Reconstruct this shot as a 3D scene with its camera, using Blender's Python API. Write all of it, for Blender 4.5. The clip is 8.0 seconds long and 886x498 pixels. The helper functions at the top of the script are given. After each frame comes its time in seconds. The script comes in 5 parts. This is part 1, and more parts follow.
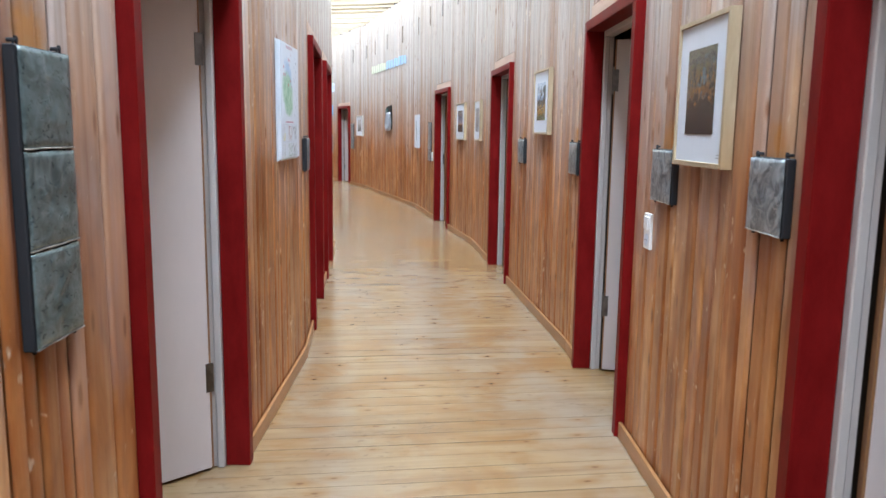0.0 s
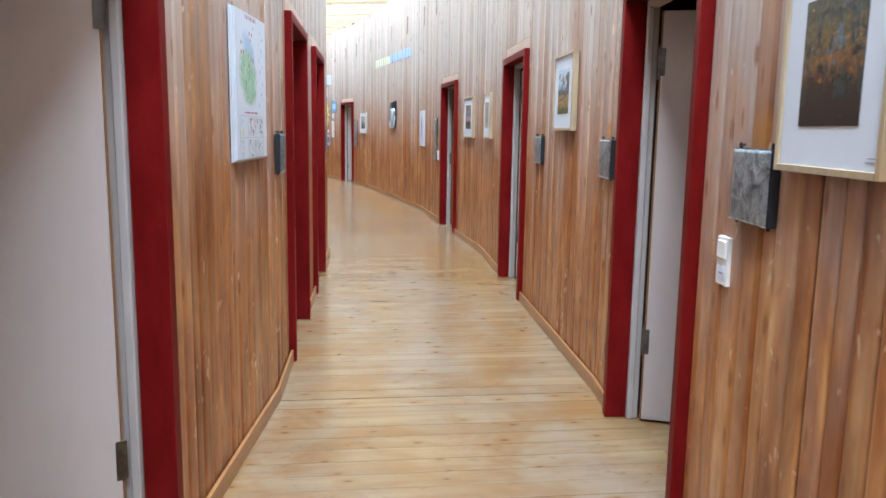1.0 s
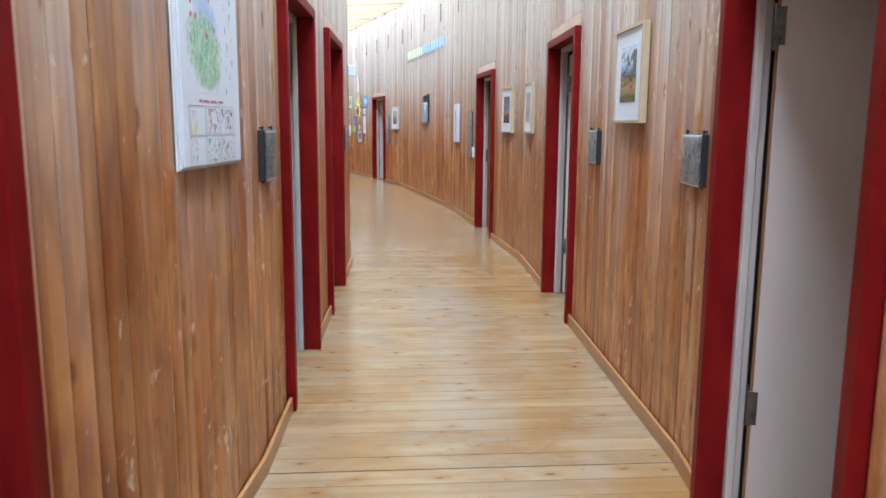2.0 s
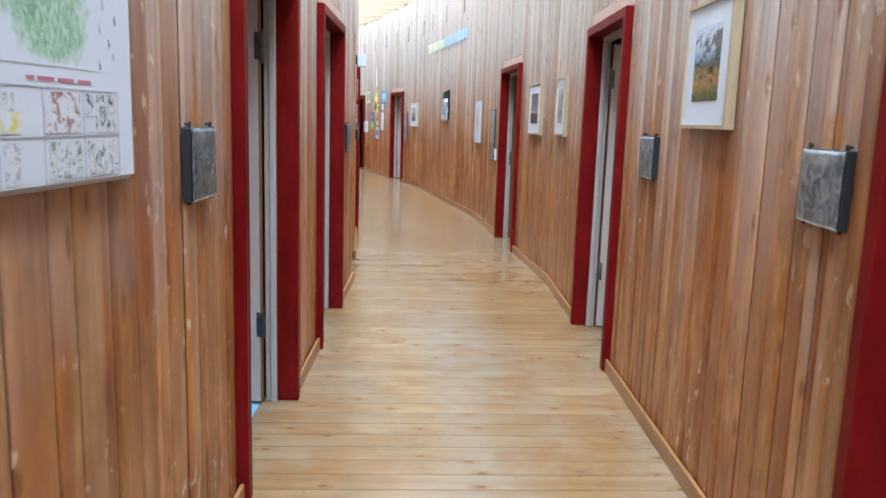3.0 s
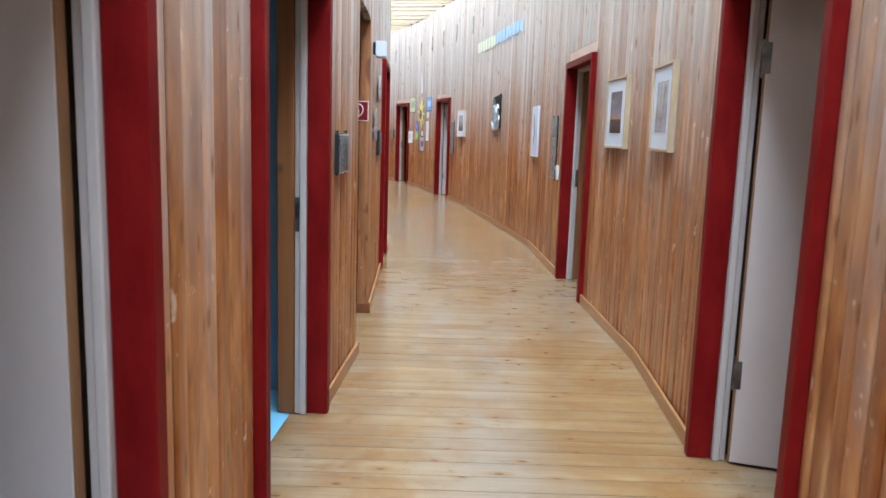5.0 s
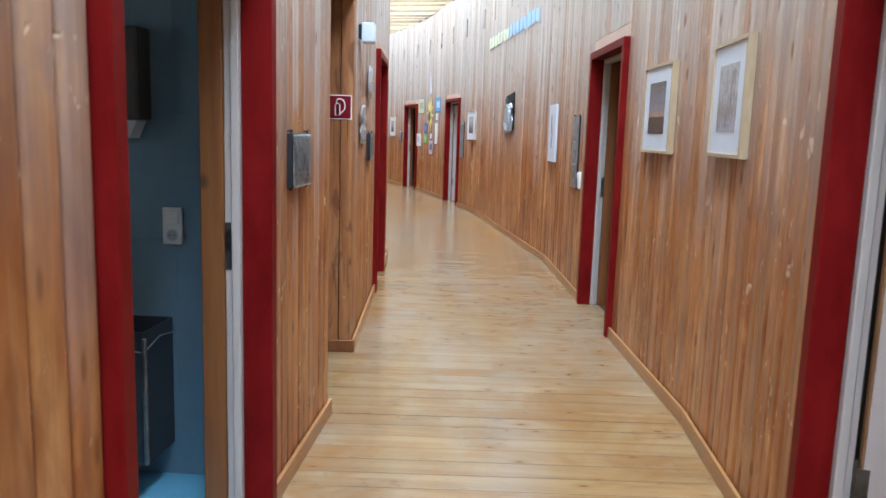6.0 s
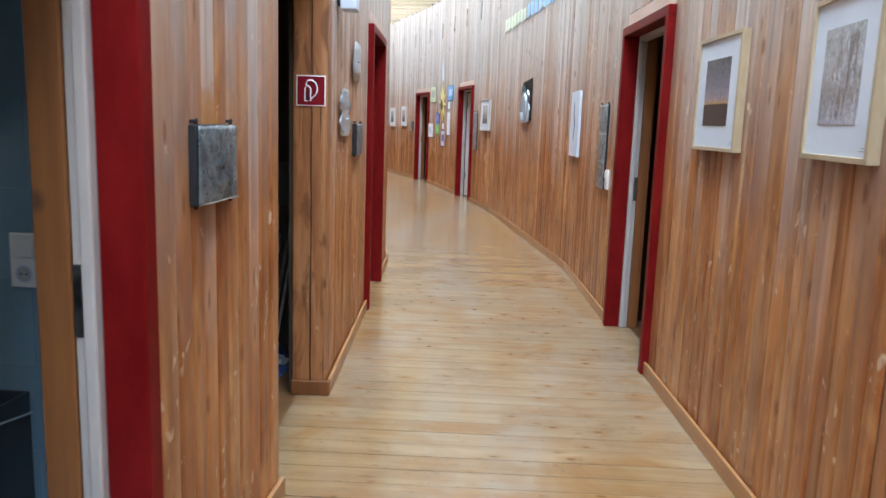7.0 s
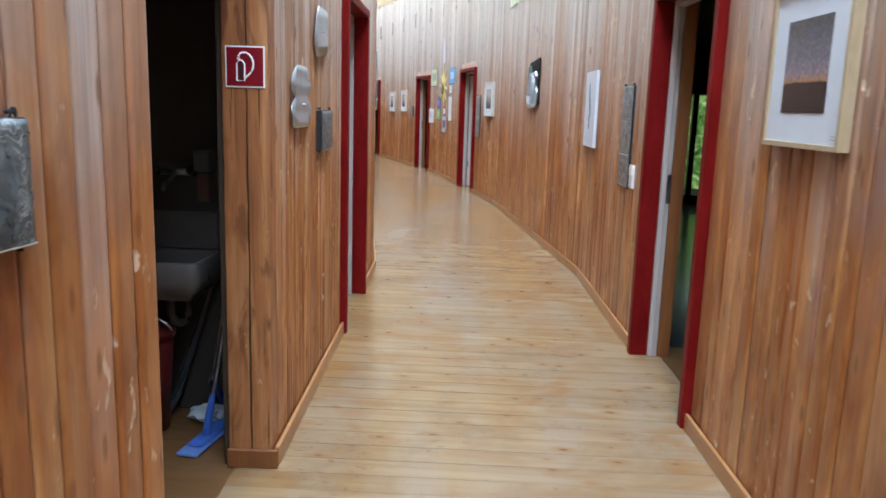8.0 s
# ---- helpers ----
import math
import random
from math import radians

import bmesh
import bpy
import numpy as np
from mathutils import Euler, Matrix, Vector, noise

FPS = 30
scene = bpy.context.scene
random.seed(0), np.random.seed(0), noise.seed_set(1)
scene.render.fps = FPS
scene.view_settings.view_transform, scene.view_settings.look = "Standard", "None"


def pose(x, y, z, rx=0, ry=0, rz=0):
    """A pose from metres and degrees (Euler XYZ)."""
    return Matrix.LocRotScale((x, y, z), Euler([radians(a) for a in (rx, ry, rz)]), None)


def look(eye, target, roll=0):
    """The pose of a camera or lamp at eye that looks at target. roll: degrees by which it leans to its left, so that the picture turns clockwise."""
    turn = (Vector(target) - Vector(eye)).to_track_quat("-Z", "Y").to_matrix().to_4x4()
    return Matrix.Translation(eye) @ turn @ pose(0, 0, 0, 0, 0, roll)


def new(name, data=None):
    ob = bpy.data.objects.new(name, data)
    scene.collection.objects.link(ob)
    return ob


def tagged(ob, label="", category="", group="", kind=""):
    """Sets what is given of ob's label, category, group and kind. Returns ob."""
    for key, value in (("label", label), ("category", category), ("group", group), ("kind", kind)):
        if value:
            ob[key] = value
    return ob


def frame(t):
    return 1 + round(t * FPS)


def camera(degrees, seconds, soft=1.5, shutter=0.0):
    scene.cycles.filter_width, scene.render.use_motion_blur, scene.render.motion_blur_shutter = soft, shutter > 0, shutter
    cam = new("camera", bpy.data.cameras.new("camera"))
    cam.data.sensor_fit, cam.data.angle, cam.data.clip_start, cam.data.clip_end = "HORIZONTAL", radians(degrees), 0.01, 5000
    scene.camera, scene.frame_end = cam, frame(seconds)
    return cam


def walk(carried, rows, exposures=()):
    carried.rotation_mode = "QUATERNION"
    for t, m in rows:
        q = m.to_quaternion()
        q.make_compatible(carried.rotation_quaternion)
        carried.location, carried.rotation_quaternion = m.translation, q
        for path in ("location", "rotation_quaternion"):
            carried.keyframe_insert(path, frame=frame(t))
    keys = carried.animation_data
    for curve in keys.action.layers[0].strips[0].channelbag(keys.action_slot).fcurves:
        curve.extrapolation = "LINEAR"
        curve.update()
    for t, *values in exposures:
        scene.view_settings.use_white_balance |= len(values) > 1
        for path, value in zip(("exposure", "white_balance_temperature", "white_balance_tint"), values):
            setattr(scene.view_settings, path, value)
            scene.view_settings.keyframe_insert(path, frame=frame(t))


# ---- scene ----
cam = camera(60.2, 8.0, shutter=0.25)
PATH = [
    (0, (0.062, 0.022, 1.497), (0.333, 1.98, 1.193), 0.8),
    (0.5, (0.125, 0.451, 1.484), (0.403, 2.407, 1.171), 1.4),
    (1, (0.214, 0.926, 1.478), (0.464, 2.886, 1.169), 0.9),
    (1.5, (0.29, 1.39, 1.47), (0.449, 3.361, 1.169), 1.5),
    (2, (0.347, 1.902, 1.47), (0.502, 3.87, 1.148), 0.4),
    (3.5, (0.509, 3.455, 1.485), (0.596, 5.426, 1.156), 2.3),
    (4, (0.537, 4.012, 1.48), (0.664, 5.984, 1.17), 1.4),
    (4.5, (0.589, 4.519, 1.478), (0.628, 6.495, 1.169), 1.6),
    (6, (0.703, 6.16, 1.457), (0.632, 8.136, 1.157), 1.8),
    (6.5, (0.728, 6.647, 1.461), (0.686, 8.622, 1.148), 0.2),
    (7, (0.761, 7.182, 1.465), (0.648, 9.152, 1.138), 2.0),
    (7.5, (0.758, 7.674, 1.465), (0.733, 9.642, 1.11), -0.2),
    (8, (0.79, 8.196, 1.476), (0.663, 10.158, 1.11), 1.8),
]
walk(cam, [(t, look(eye, target, roll)) for t, eye, target, roll in PATH], [(0, -0.17), (2, -0.22), (4, -0.27), (6, -0.3), (8, -0.35)])

# ---- world and light ----
world = bpy.data.worlds.new("world")
scene.world = world
world.use_nodes = True
sky = world.node_tree.nodes.new("ShaderNodeTexSky")
sky.sky_type = "NISHITA"
sky.sun_disc = False
sky.sun_elevation, sky.sun_rotation = radians(48), radians(200)
world.node_tree.links.new(sky.outputs[0], world.node_tree.nodes["Background"].inputs[0])
world.node_tree.nodes["Background"].inputs[1].default_value = 0.12

# ---- plan: the two walls of the bent corridor, (x, y) ----
RIGHT = [(-1.2, -10.0), (-0.05, -5.0), (1.045, 0.0), (1.64, 5.0), (1.85, 10.0), (1.59, 15.05), (0.79, 20.2), (-0.53, 25.15), (-2.4, 30.0), (-4.8, 34.6)]
LEFT = [(-3.2, -10.0), (-1.95, -5.0), (-0.80, 0.0), (-0.17, 5.0), (-0.006, 9.94), (-0.285, 15.0), (-1.13, 19.8), (-2.42, 24.4), (-4.2, 28.9), (-6.4, 33.2)]
WALL_TOP = 4.15
HEAD = 2.165


class Face:
    """One straight piece of wall: a runs forward along it, d goes into the wall (minus: out into the corridor), z up."""

    def __init__(self, side, i, y=None):
        pts = RIGHT if side == "right" else LEFT
        a, b = Vector(pts[i]), Vector(pts[i + 1])
        self.u = (b - a).normalized()
        self.m = Vector((self.u.y, -self.u.x)) if side == "right" else Vector((-self.u.y, self.u.x))
        self.o = a if y is None else a + (b - a) * ((y - a.y) / (b.y - a.y))
        self.length = (b - a).length

    def p(self, a, d, z):
        q = self.o + self.u * a + self.m * d
        return Vector((q.x, q.y, z))

    def along(self, y):
        return (y - self.o.y) / self.u.y


def face_at(side, y):
    """The wall's frame with a = 0 at that y."""
    pts = RIGHT if side == "right" else LEFT
    for i in range(len(pts) - 1):
        if pts[i][1] <= y <= pts[i + 1][1]:
            return Face(side, i, y)


# ---- plan: tin plaques on the walls: side, y from and to, z from and to ----
PLAQUES = [
    ("right", 1.93, 2.16, 1.22, 1.437), ("right", 2.89, 3.16, 1.22, 1.437), ("right", 4.84, 5.12, 1.228, 1.438), ("right", 6.65, 6.9, 1.228, 1.44),
    ("left", 5.14, 5.39, 1.228, 1.442), ("left", 9.16, 9.45, 1.22, 1.437), ("right", 27.0, 27.22, 1.21, 1.46),
]
TALL_LEFT = ("left", 1.67, 1.89, 1.027, 1.657)


# ---- mesh helpers ----
def box(bm, f, a0, a1, d0, d1, z0, z1, bevel=0.0, seg=1):
    vs = [bm.verts.new(f.p(a, d, z)) for a in (a0, a1) for d in (d0, d1) for z in (z0, z1)]
    fs = [bm.faces.new([vs[k] for k in q]) for q in ((0, 1, 3, 2), (4, 6, 7, 5), (0, 4, 5, 1), (2, 3, 7, 6), (0, 2, 6, 4), (1, 5, 7, 3))]
    bmesh.ops.recalc_face_normals(bm, faces=fs)
    if bevel:
        es = list({e for q in fs for e in q.edges})
        bmesh.ops.bevel(bm, geom=es, offset=bevel, segments=seg, affect="EDGES", profile=0.7)


def tube(bm, pts, r, n=10, r2=None):
    """A round bar along a list of points, closed at both ends."""
    rings = []
    pts = [Vector(p) for p in pts]
    for k, p in enumerate(pts):
        t = (pts[min(k + 1, len(pts) - 1)] - pts[max(k - 1, 0)]).normalized()
        ref = Vector((0, 0, 1)) if abs(t.z) < 0.9 else Vector((1, 0, 0))
        x = t.cross(ref).normalized()
        y = t.cross(x)
        rr = r if r2 is None else r + (r2 - r) * k / (len(pts) - 1)
        rings.append([bm.verts.new(p + (x * math.cos(w) + y * math.sin(w)) * rr) for w in (2 * math.pi * j / n for j in range(n))])
    for a, b in zip(rings[:-1], rings[1:]):
        for j in range(n):
            bm.faces.new((a[j], a[(j + 1) % n], b[(j + 1) % n], b[j]))
    bm.faces.new(rings[0][::-1])
    bm.faces.new(rings[-1])
    bmesh.ops.recalc_face_normals(bm, faces=bm.faces)


def plate(bm, f, outline, d0, d1):
    """A flat piece with an outline of (a, z) points, from depth d0 to d1."""
    lo = [bm.verts.new(f.p(a, d0, z)) for a, z in outline]
    hi = [bm.verts.new(f.p(a, d1, z)) for a, z in outline]
    fs = [bm.faces.new(lo), bm.faces.new(hi[::-1])]
    n = len(outline)
    for j in range(n):
        fs.append(bm.faces.new((lo[j], hi[j], hi[(j + 1) % n], lo[(j + 1) % n])))
    bmesh.ops.recalc_face_normals(bm, faces=fs)


def thing(name, at, label, category, group="", kind=""):
    ob = new(name)
    ob.location = at
    ob.empty_display_size = 0.1
    return tagged(ob, label, category, group, kind)


def part(name, bm, material, parent, label="", smooth=False):
    me = bpy.data.meshes.new(name)
    top = parent
    while top.parent:
        top = top.parent
    bm.transform(Matrix.Translation(-Vector(top.location)))
    bm.to_mesh(me)
    bm.free()
    me.materials.append(material)
    if smooth:
        for q in me.polygons:
            q.use_smooth = True
    ob = new(name, me)
    ob.parent = parent
    if label:
        tagged(ob, label)
    return ob


def single(name, bm, material, label, category="", kind="", group=""):
    me = bpy.data.meshes.new(name)
    bm.to_mesh(me)
    bm.free()
    me.materials.append(material)
    return tagged(new(name, me), label, category, group, kind)


# ---- materials ----
class Mat:
    """A small builder of node materials."""

    def __init__(self, name, rough=0.5, metal=0.0, coat=0.0, spec=0.5):
        self.mat = bpy.data.materials.new(name)
        self.mat.use_nodes = True
        self.t = self.mat.node_tree
        self.b = self.t.nodes["Principled BSDF"]
        self.b.inputs["Roughness"].default_value = rough
        self.b.inputs["Metallic"].default_value = metal
        self.b.inputs["Coat Weight"].default_value = coat
        self.b.inputs["Coat Roughness"].default_value = 0.12
        self.b.inputs["Specular IOR Level"].default_value = spec

    def node(self, kind, **inputs):
        n = self.t.nodes.new("ShaderNode" + kind)
        for k, v in inputs.items():
            key = k.replace("_", " ")
            if isinstance(v, bpy.types.NodeSocket):
                self.t.links.new(v, n.inputs[key])
            else:
                n.inputs[key].default_value = v
        return n

    def link(self, a, b):
        self.t.links.new(a, b)

    def coords(self, scale, spread=0.0):
        """World place, stretched; spread: a shift of its own for each object."""
        g = self.node("NewGeometry").outputs["Position"]
        if spread:
            r = self.node("ObjectInfo").outputs["Random"]
            m = self.node("VectorMath")
            m.operation = "MULTIPLY_ADD"
            c = self.node("CombineXYZ", X=r, Y=r, Z=r)
            self.link(c.outputs[0], m.inputs[0])
            m.inputs[1].default_value = (spread, spread * 1.7, spread * 2.3)
            self.link(g, m.inputs[2])
            g = m.outputs[0]
        return self.node("Mapping", Vector=g, Scale=scale).outputs[0]

    def noise(self, vec, scale=1.0, detail=4.0, rough=0.6, warp=0.0):
        n = self.node("TexNoise", Vector=vec, Scale=scale, Detail=detail, Roughness=rough, Distortion=warp)
        return n.outputs[0]

    def ramp(self, fac, stops):
        r = self.node("ValToRGB", Fac=fac)
        e = r.color_ramp.elements
        while len(e) < len(stops):
            e.new(0.5)
        for k, (pos, col) in enumerate(stops):
            e[k].position = pos
            e[k].color = (*col, 1) if len(col) == 3 else col
        return r.outputs[0]

    def mix(self, fac, a, b, mode="MIX"):
        n = self.t.nodes.new("ShaderNodeMix")
        n.data_type = "RGBA"
        n.blend_type = mode
        for sock, v in ((n.inputs[0], fac), (n.inputs[6], a), (n.inputs[7], b)):
            if isinstance(v, bpy.types.NodeSocket):
                self.link(v, sock)
            elif isinstance(v, (int, float)):
                sock.default_value = v
            else:
                sock.default_value = (*v, 1)
        return n.outputs[2]

    def math(self, op, a, b=0.0):
        n = self.t.nodes.new("ShaderNodeMath")
        n.operation = op
        for sock, v in ((n.inputs[0], a), (n.inputs[1], b)):
            if isinstance(v, bpy.types.NodeSocket):
                self.link(v, sock)
            else:
                sock.default_value = v
        return n.outputs[0]

    def colour(self, c):
        if isinstance(c, bpy.types.NodeSocket):
            self.link(c, self.b.inputs["Base Color"])
        else:
            self.b.inputs["Base Color"].default_value = (*c, 1)
        return self

    def rough(self, v):
        self.link(v, self.b.inputs["Roughness"])

    def bump(self, height, strength=0.3, distance=0.004):
        n = self.node("Bump", Height=height, Strength=strength, Distance=distance)
        self.link(n.outputs[0], self.b.inputs["Normal"])


def wood(name, pale, deep, knot, grain, rough, coat=0.0, knots=(3.5, 3.5, 1.3), tint=0.35, spread=7.0, bump=0.25):
    m = Mat(name, rough, coat=coat)
    v = m.coords(grain, spread)
    broad = m.noise(v, 1.0, 5, 0.6, 0.4)
    fine = m.noise(v, 5.0, 3, 0.7, 0.2)
    c = m.ramp(broad, [(0.3, pale), (0.68, deep)])
    c = m.mix(m.ramp(fine, [(0.35, (0, 0, 0)), (0.75, (0.35, 0.35, 0.35))]), c, deep)
    r = m.node("ObjectInfo").outputs["Random"]
    shade = m.ramp(r, [(0.0, (1 - tint, 1 - tint * 1.15, 1 - tint * 1.3)), (0.4, (0.95, 0.93, 0.9)), (0.7, (1.0, 0.98, 0.95)), (1.0, (1.08, 1.1, 1.12))])
    c = m.mix(1.0, c, shade, "MULTIPLY")
    kv = m.node("TexVoronoi", Vector=m.coords(knots, spread), Scale=1.0, Randomness=1.0)
    ring = m.math("ADD", kv.outputs["Distance"], m.math("MULTIPLY", m.noise(v, 2.0, 2), 0.06))
    k = m.ramp(ring, [(0.065, (1, 1, 1)), (0.13, (0, 0, 0))])
    c = m.mix(m.math("MULTIPLY", k, 0.75), c, knot)
    m.colour(c)
    m.bump(m.math("SUBTRACT", m.math("ADD", broad, m.math("MULTIPLY", fine, 0.5)), m.math("MULTIPLY", k, 0.5)), bump, 0.003)
    m.rough(m.math("ADD", rough - 0.08, m.math("MULTIPLY", fine, 0.16)))
    return m.mat


def painted(name, col, rough=0.4, coat=0.0, wear=0.12, scale=9.0, spec=0.4):
    m = Mat(name, rough, coat=coat, spec=spec)
    n = m.noise(m.coords((scale, scale, scale * 0.4), 3.0), 1.0, 5, 0.65)
    f = m.noise(m.coords((140, 140, 60)), 1.0, 2, 0.5)
    dark = tuple(c * (1 - wear) for c in col)
    light = tuple(min(1, c * (1 + wear) + 0.01 * wear) for c in col)
    m.colour(m.ramp(n, [(0.3, dark), (0.7, light)]))
    m.bump(f, 0.08, 0.001)
    m.rough(m.math("ADD", rough - 0.06, m.math("MULTIPLY", n, 0.12)))
    return m.mat


def metal(name, col, rough=0.35, bump=0.3, scale=60.0, stain=(0.25, 0.26, 0.27)):
    m = Mat(name, rough, metal=1.0)
    n = m.noise(m.coords((scale, scale, scale), 5.0), 1.0, 4, 0.6)
    b = m.noise(m.coords((scale * 0.25,) * 3, 5.0), 1.0, 3, 0.6)
    m.colour(m.ramp(b, [(0.35, stain), (0.65, col)]))
    m.bump(n, bump, 0.003)
    m.rough(m.math("ADD", rough - 0.1, m.math("MULTIPLY", b, 0.25)))
    return m.mat


def wall_wood():
    """Varnished old pine: honey boards with orange stains, soft grain, worn stripes, knots and clusters of pale dents."""
    m = Mat("wall_board_pine", 0.42, coat=0.25)
    m.b.inputs["Coat Roughness"].default_value = 0.22
    v = m.coords((15, 15, 0.75), 7.0)
    broad = m.noise(v, 1.0, 2, 0.45, 0.5)
    fine = m.noise(m.coords((85, 85, 1.6), 7.0), 1.0, 2, 0.5, 0.3)
    stain = m.noise(m.coords((5, 5, 1.6), 0.3), 1.0, 4, 0.6, 0.9)
    c = m.ramp(broad, [(0.3, (0.50, 0.262, 0.11)), (0.5, (0.41, 0.172, 0.056)), (0.72, (0.31, 0.104, 0.029))])
    c = m.mix(m.ramp(stain, [(0.43, (0, 0, 0)), (0.62, (0.9, 0.9, 0.9))]), c, (0.28, 0.078, 0.016))
    # pale, worn stripes along the grain
    worn = m.noise(m.coords((11, 11, 0.4), 3.0), 1.0, 3, 0.5, 0.4)
    c = m.mix(m.ramp(worn, [(0.5, (0, 0, 0)), (0.68, (0.45, 0.45, 0.45))]), c, (0.57, 0.375, 0.22))
    # broad darker, redder and paler areas that run on from board to board
    area = m.noise(m.coords((1.6, 1.6, 1.3)), 1.0, 4, 0.6, 0.6)
    c = m.mix(1.0, c, m.ramp(area, [(0.34, (0.78, 0.67, 0.57)), (0.5, (1.0, 0.98, 0.96)), (0.66, (1.15, 1.19, 1.22))]), "MULTIPLY")
    mott = m.noise(m.coords((9, 9, 3.5), 0.3), 1.0, 4, 0.6, 0.7)
    c = m.mix(1.0, c, m.ramp(mott, [(0.34, (0.74, 0.65, 0.56)), (0.5, (1.0, 0.98, 0.96)), (0.68, (1.18, 1.2, 1.2))]), "MULTIPLY")
    c = m.mix(m.ramp(fine, [(0.45, (0, 0, 0)), (0.75, (0.17, 0.17, 0.17))]), c, (0.25, 0.115, 0.042))
    spot = m.node("SeparateXYZ", Vector=m.coords((1, 1, 1), 7.0))
    kv = m.node("TexVoronoi", Vector=m.node("CombineXYZ", X=m.math("MULTIPLY", spot.outputs[1], 6.5), Y=m.math("MULTIPLY", spot.outputs[2], 2.2)).outputs[0], Scale=1.0, Randomness=1.0)
    kv.voronoi_dimensions = "2D"
    ring = m.math("ADD", kv.outputs["Distance"], m.math("MULTIPLY", broad, 0.06))
    halo = m.ramp(ring, [(0.12, (0.6, 0.6, 0.6)), (0.3, (0, 0, 0))])
    c = m.mix(halo, c, (0.40, 0.16, 0.05))
    r = m.node("ObjectInfo").outputs["Random"]
    # greyed by sun, plus skylight paleness put into colour with height, uneven between boards
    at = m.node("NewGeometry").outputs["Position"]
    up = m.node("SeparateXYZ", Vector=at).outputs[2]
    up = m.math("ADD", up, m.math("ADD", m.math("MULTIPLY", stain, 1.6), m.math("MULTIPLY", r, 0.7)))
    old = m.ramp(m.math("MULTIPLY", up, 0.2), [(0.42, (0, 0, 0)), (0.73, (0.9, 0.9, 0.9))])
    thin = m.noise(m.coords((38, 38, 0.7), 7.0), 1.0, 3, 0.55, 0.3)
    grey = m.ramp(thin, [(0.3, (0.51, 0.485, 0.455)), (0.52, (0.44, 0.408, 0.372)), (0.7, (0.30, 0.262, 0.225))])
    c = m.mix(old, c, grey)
    shade = m.ramp(r, [(0.0, (0.78, 0.70, 0.62)), (0.2, (0.95, 0.88, 0.81)), (0.5, (0.93, 0.93, 0.92)), (0.78, (1.04, 1.01, 0.98)), (1.0, (1.16, 1.17, 1.18))])
    c = m.mix(1.0, c, shade, "MULTIPLY")
    # unfaded, rust-orange wood at the hooks of the plaques
    rust = None
    for side, y0, y1, z0, z1 in PLAQUES + [TALL_LEFT]:
        p = face_at(side, (y0 + y1) / 2).p(0.0, 0.0, z1 + 0.035)
        n = m.node("VectorMath")
        n.operation = "DISTANCE"
        m.link(at, n.inputs[0])
        n.inputs[1].default_value = p
        rust = n.outputs["Value"] if rust is None else m.math("MINIMUM", rust, n.outputs["Value"])
    rust = m.math("ADD", rust, m.math("MULTIPLY", m.math("SUBTRACT", m.noise(m.coords((30, 30, 30)), 1.0, 3, 0.5), 0.5), 0.12))
    c = m.mix(m.ramp(rust, [(0.025, (0.85, 0.85, 0.85)), (0.09, (0, 0, 0))]), c, (0.40, 0.16, 0.028))
    k = m.ramp(ring, [(0.075, (1, 1, 1)), (0.1, (0.4, 0.4, 0.4)), (0.13, (0, 0, 0))])
    c = m.mix(m.math("MULTIPLY", k, 0.75), c, (0.17, 0.06, 0.02))
    d = m.noise(m.coords((26, 26, 15), 5.0), 1.0, 2, 0.5, 0.35)
    crowd = m.noise(m.coords((2.2, 2.2, 2.2)), 1.0, 2, 0.5)
    d = m.math("ADD", d, m.math("MULTIPLY", m.math("SUBTRACT", crowd, 0.5), 0.55))
    dent = m.ramp(d, [(0.69, (0, 0, 0)), (0.77, (1, 1, 1))])
    c = m.mix(m.math("MULTIPLY", dent, 0.6), c, (0.72, 0.56, 0.40))
    m.colour(c)
    m.bump(m.math("SUBTRACT", m.math("ADD", broad, m.math("MULTIPLY", fine, 0.25)), m.math("MULTIPLY", dent, 1.2)), 0.4, 0.005)
    m.rough(m.math("ADD", 0.32, m.math("MULTIPLY", fine, 0.15)))
    return m.mat


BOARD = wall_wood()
HEADBOARD = wood("head_board_pine", (0.64, 0.50, 0.40), (0.54, 0.38, 0.28), (0.3, 0.15, 0.08), (3, 3, 30), 0.45, tint=0.1)
CEILING = wood("roof_pine", (0.60, 0.51, 0.38), (0.48, 0.39, 0.27), (0.3, 0.15, 0.06), (6, 30, 30), 0.5, tint=0.15)


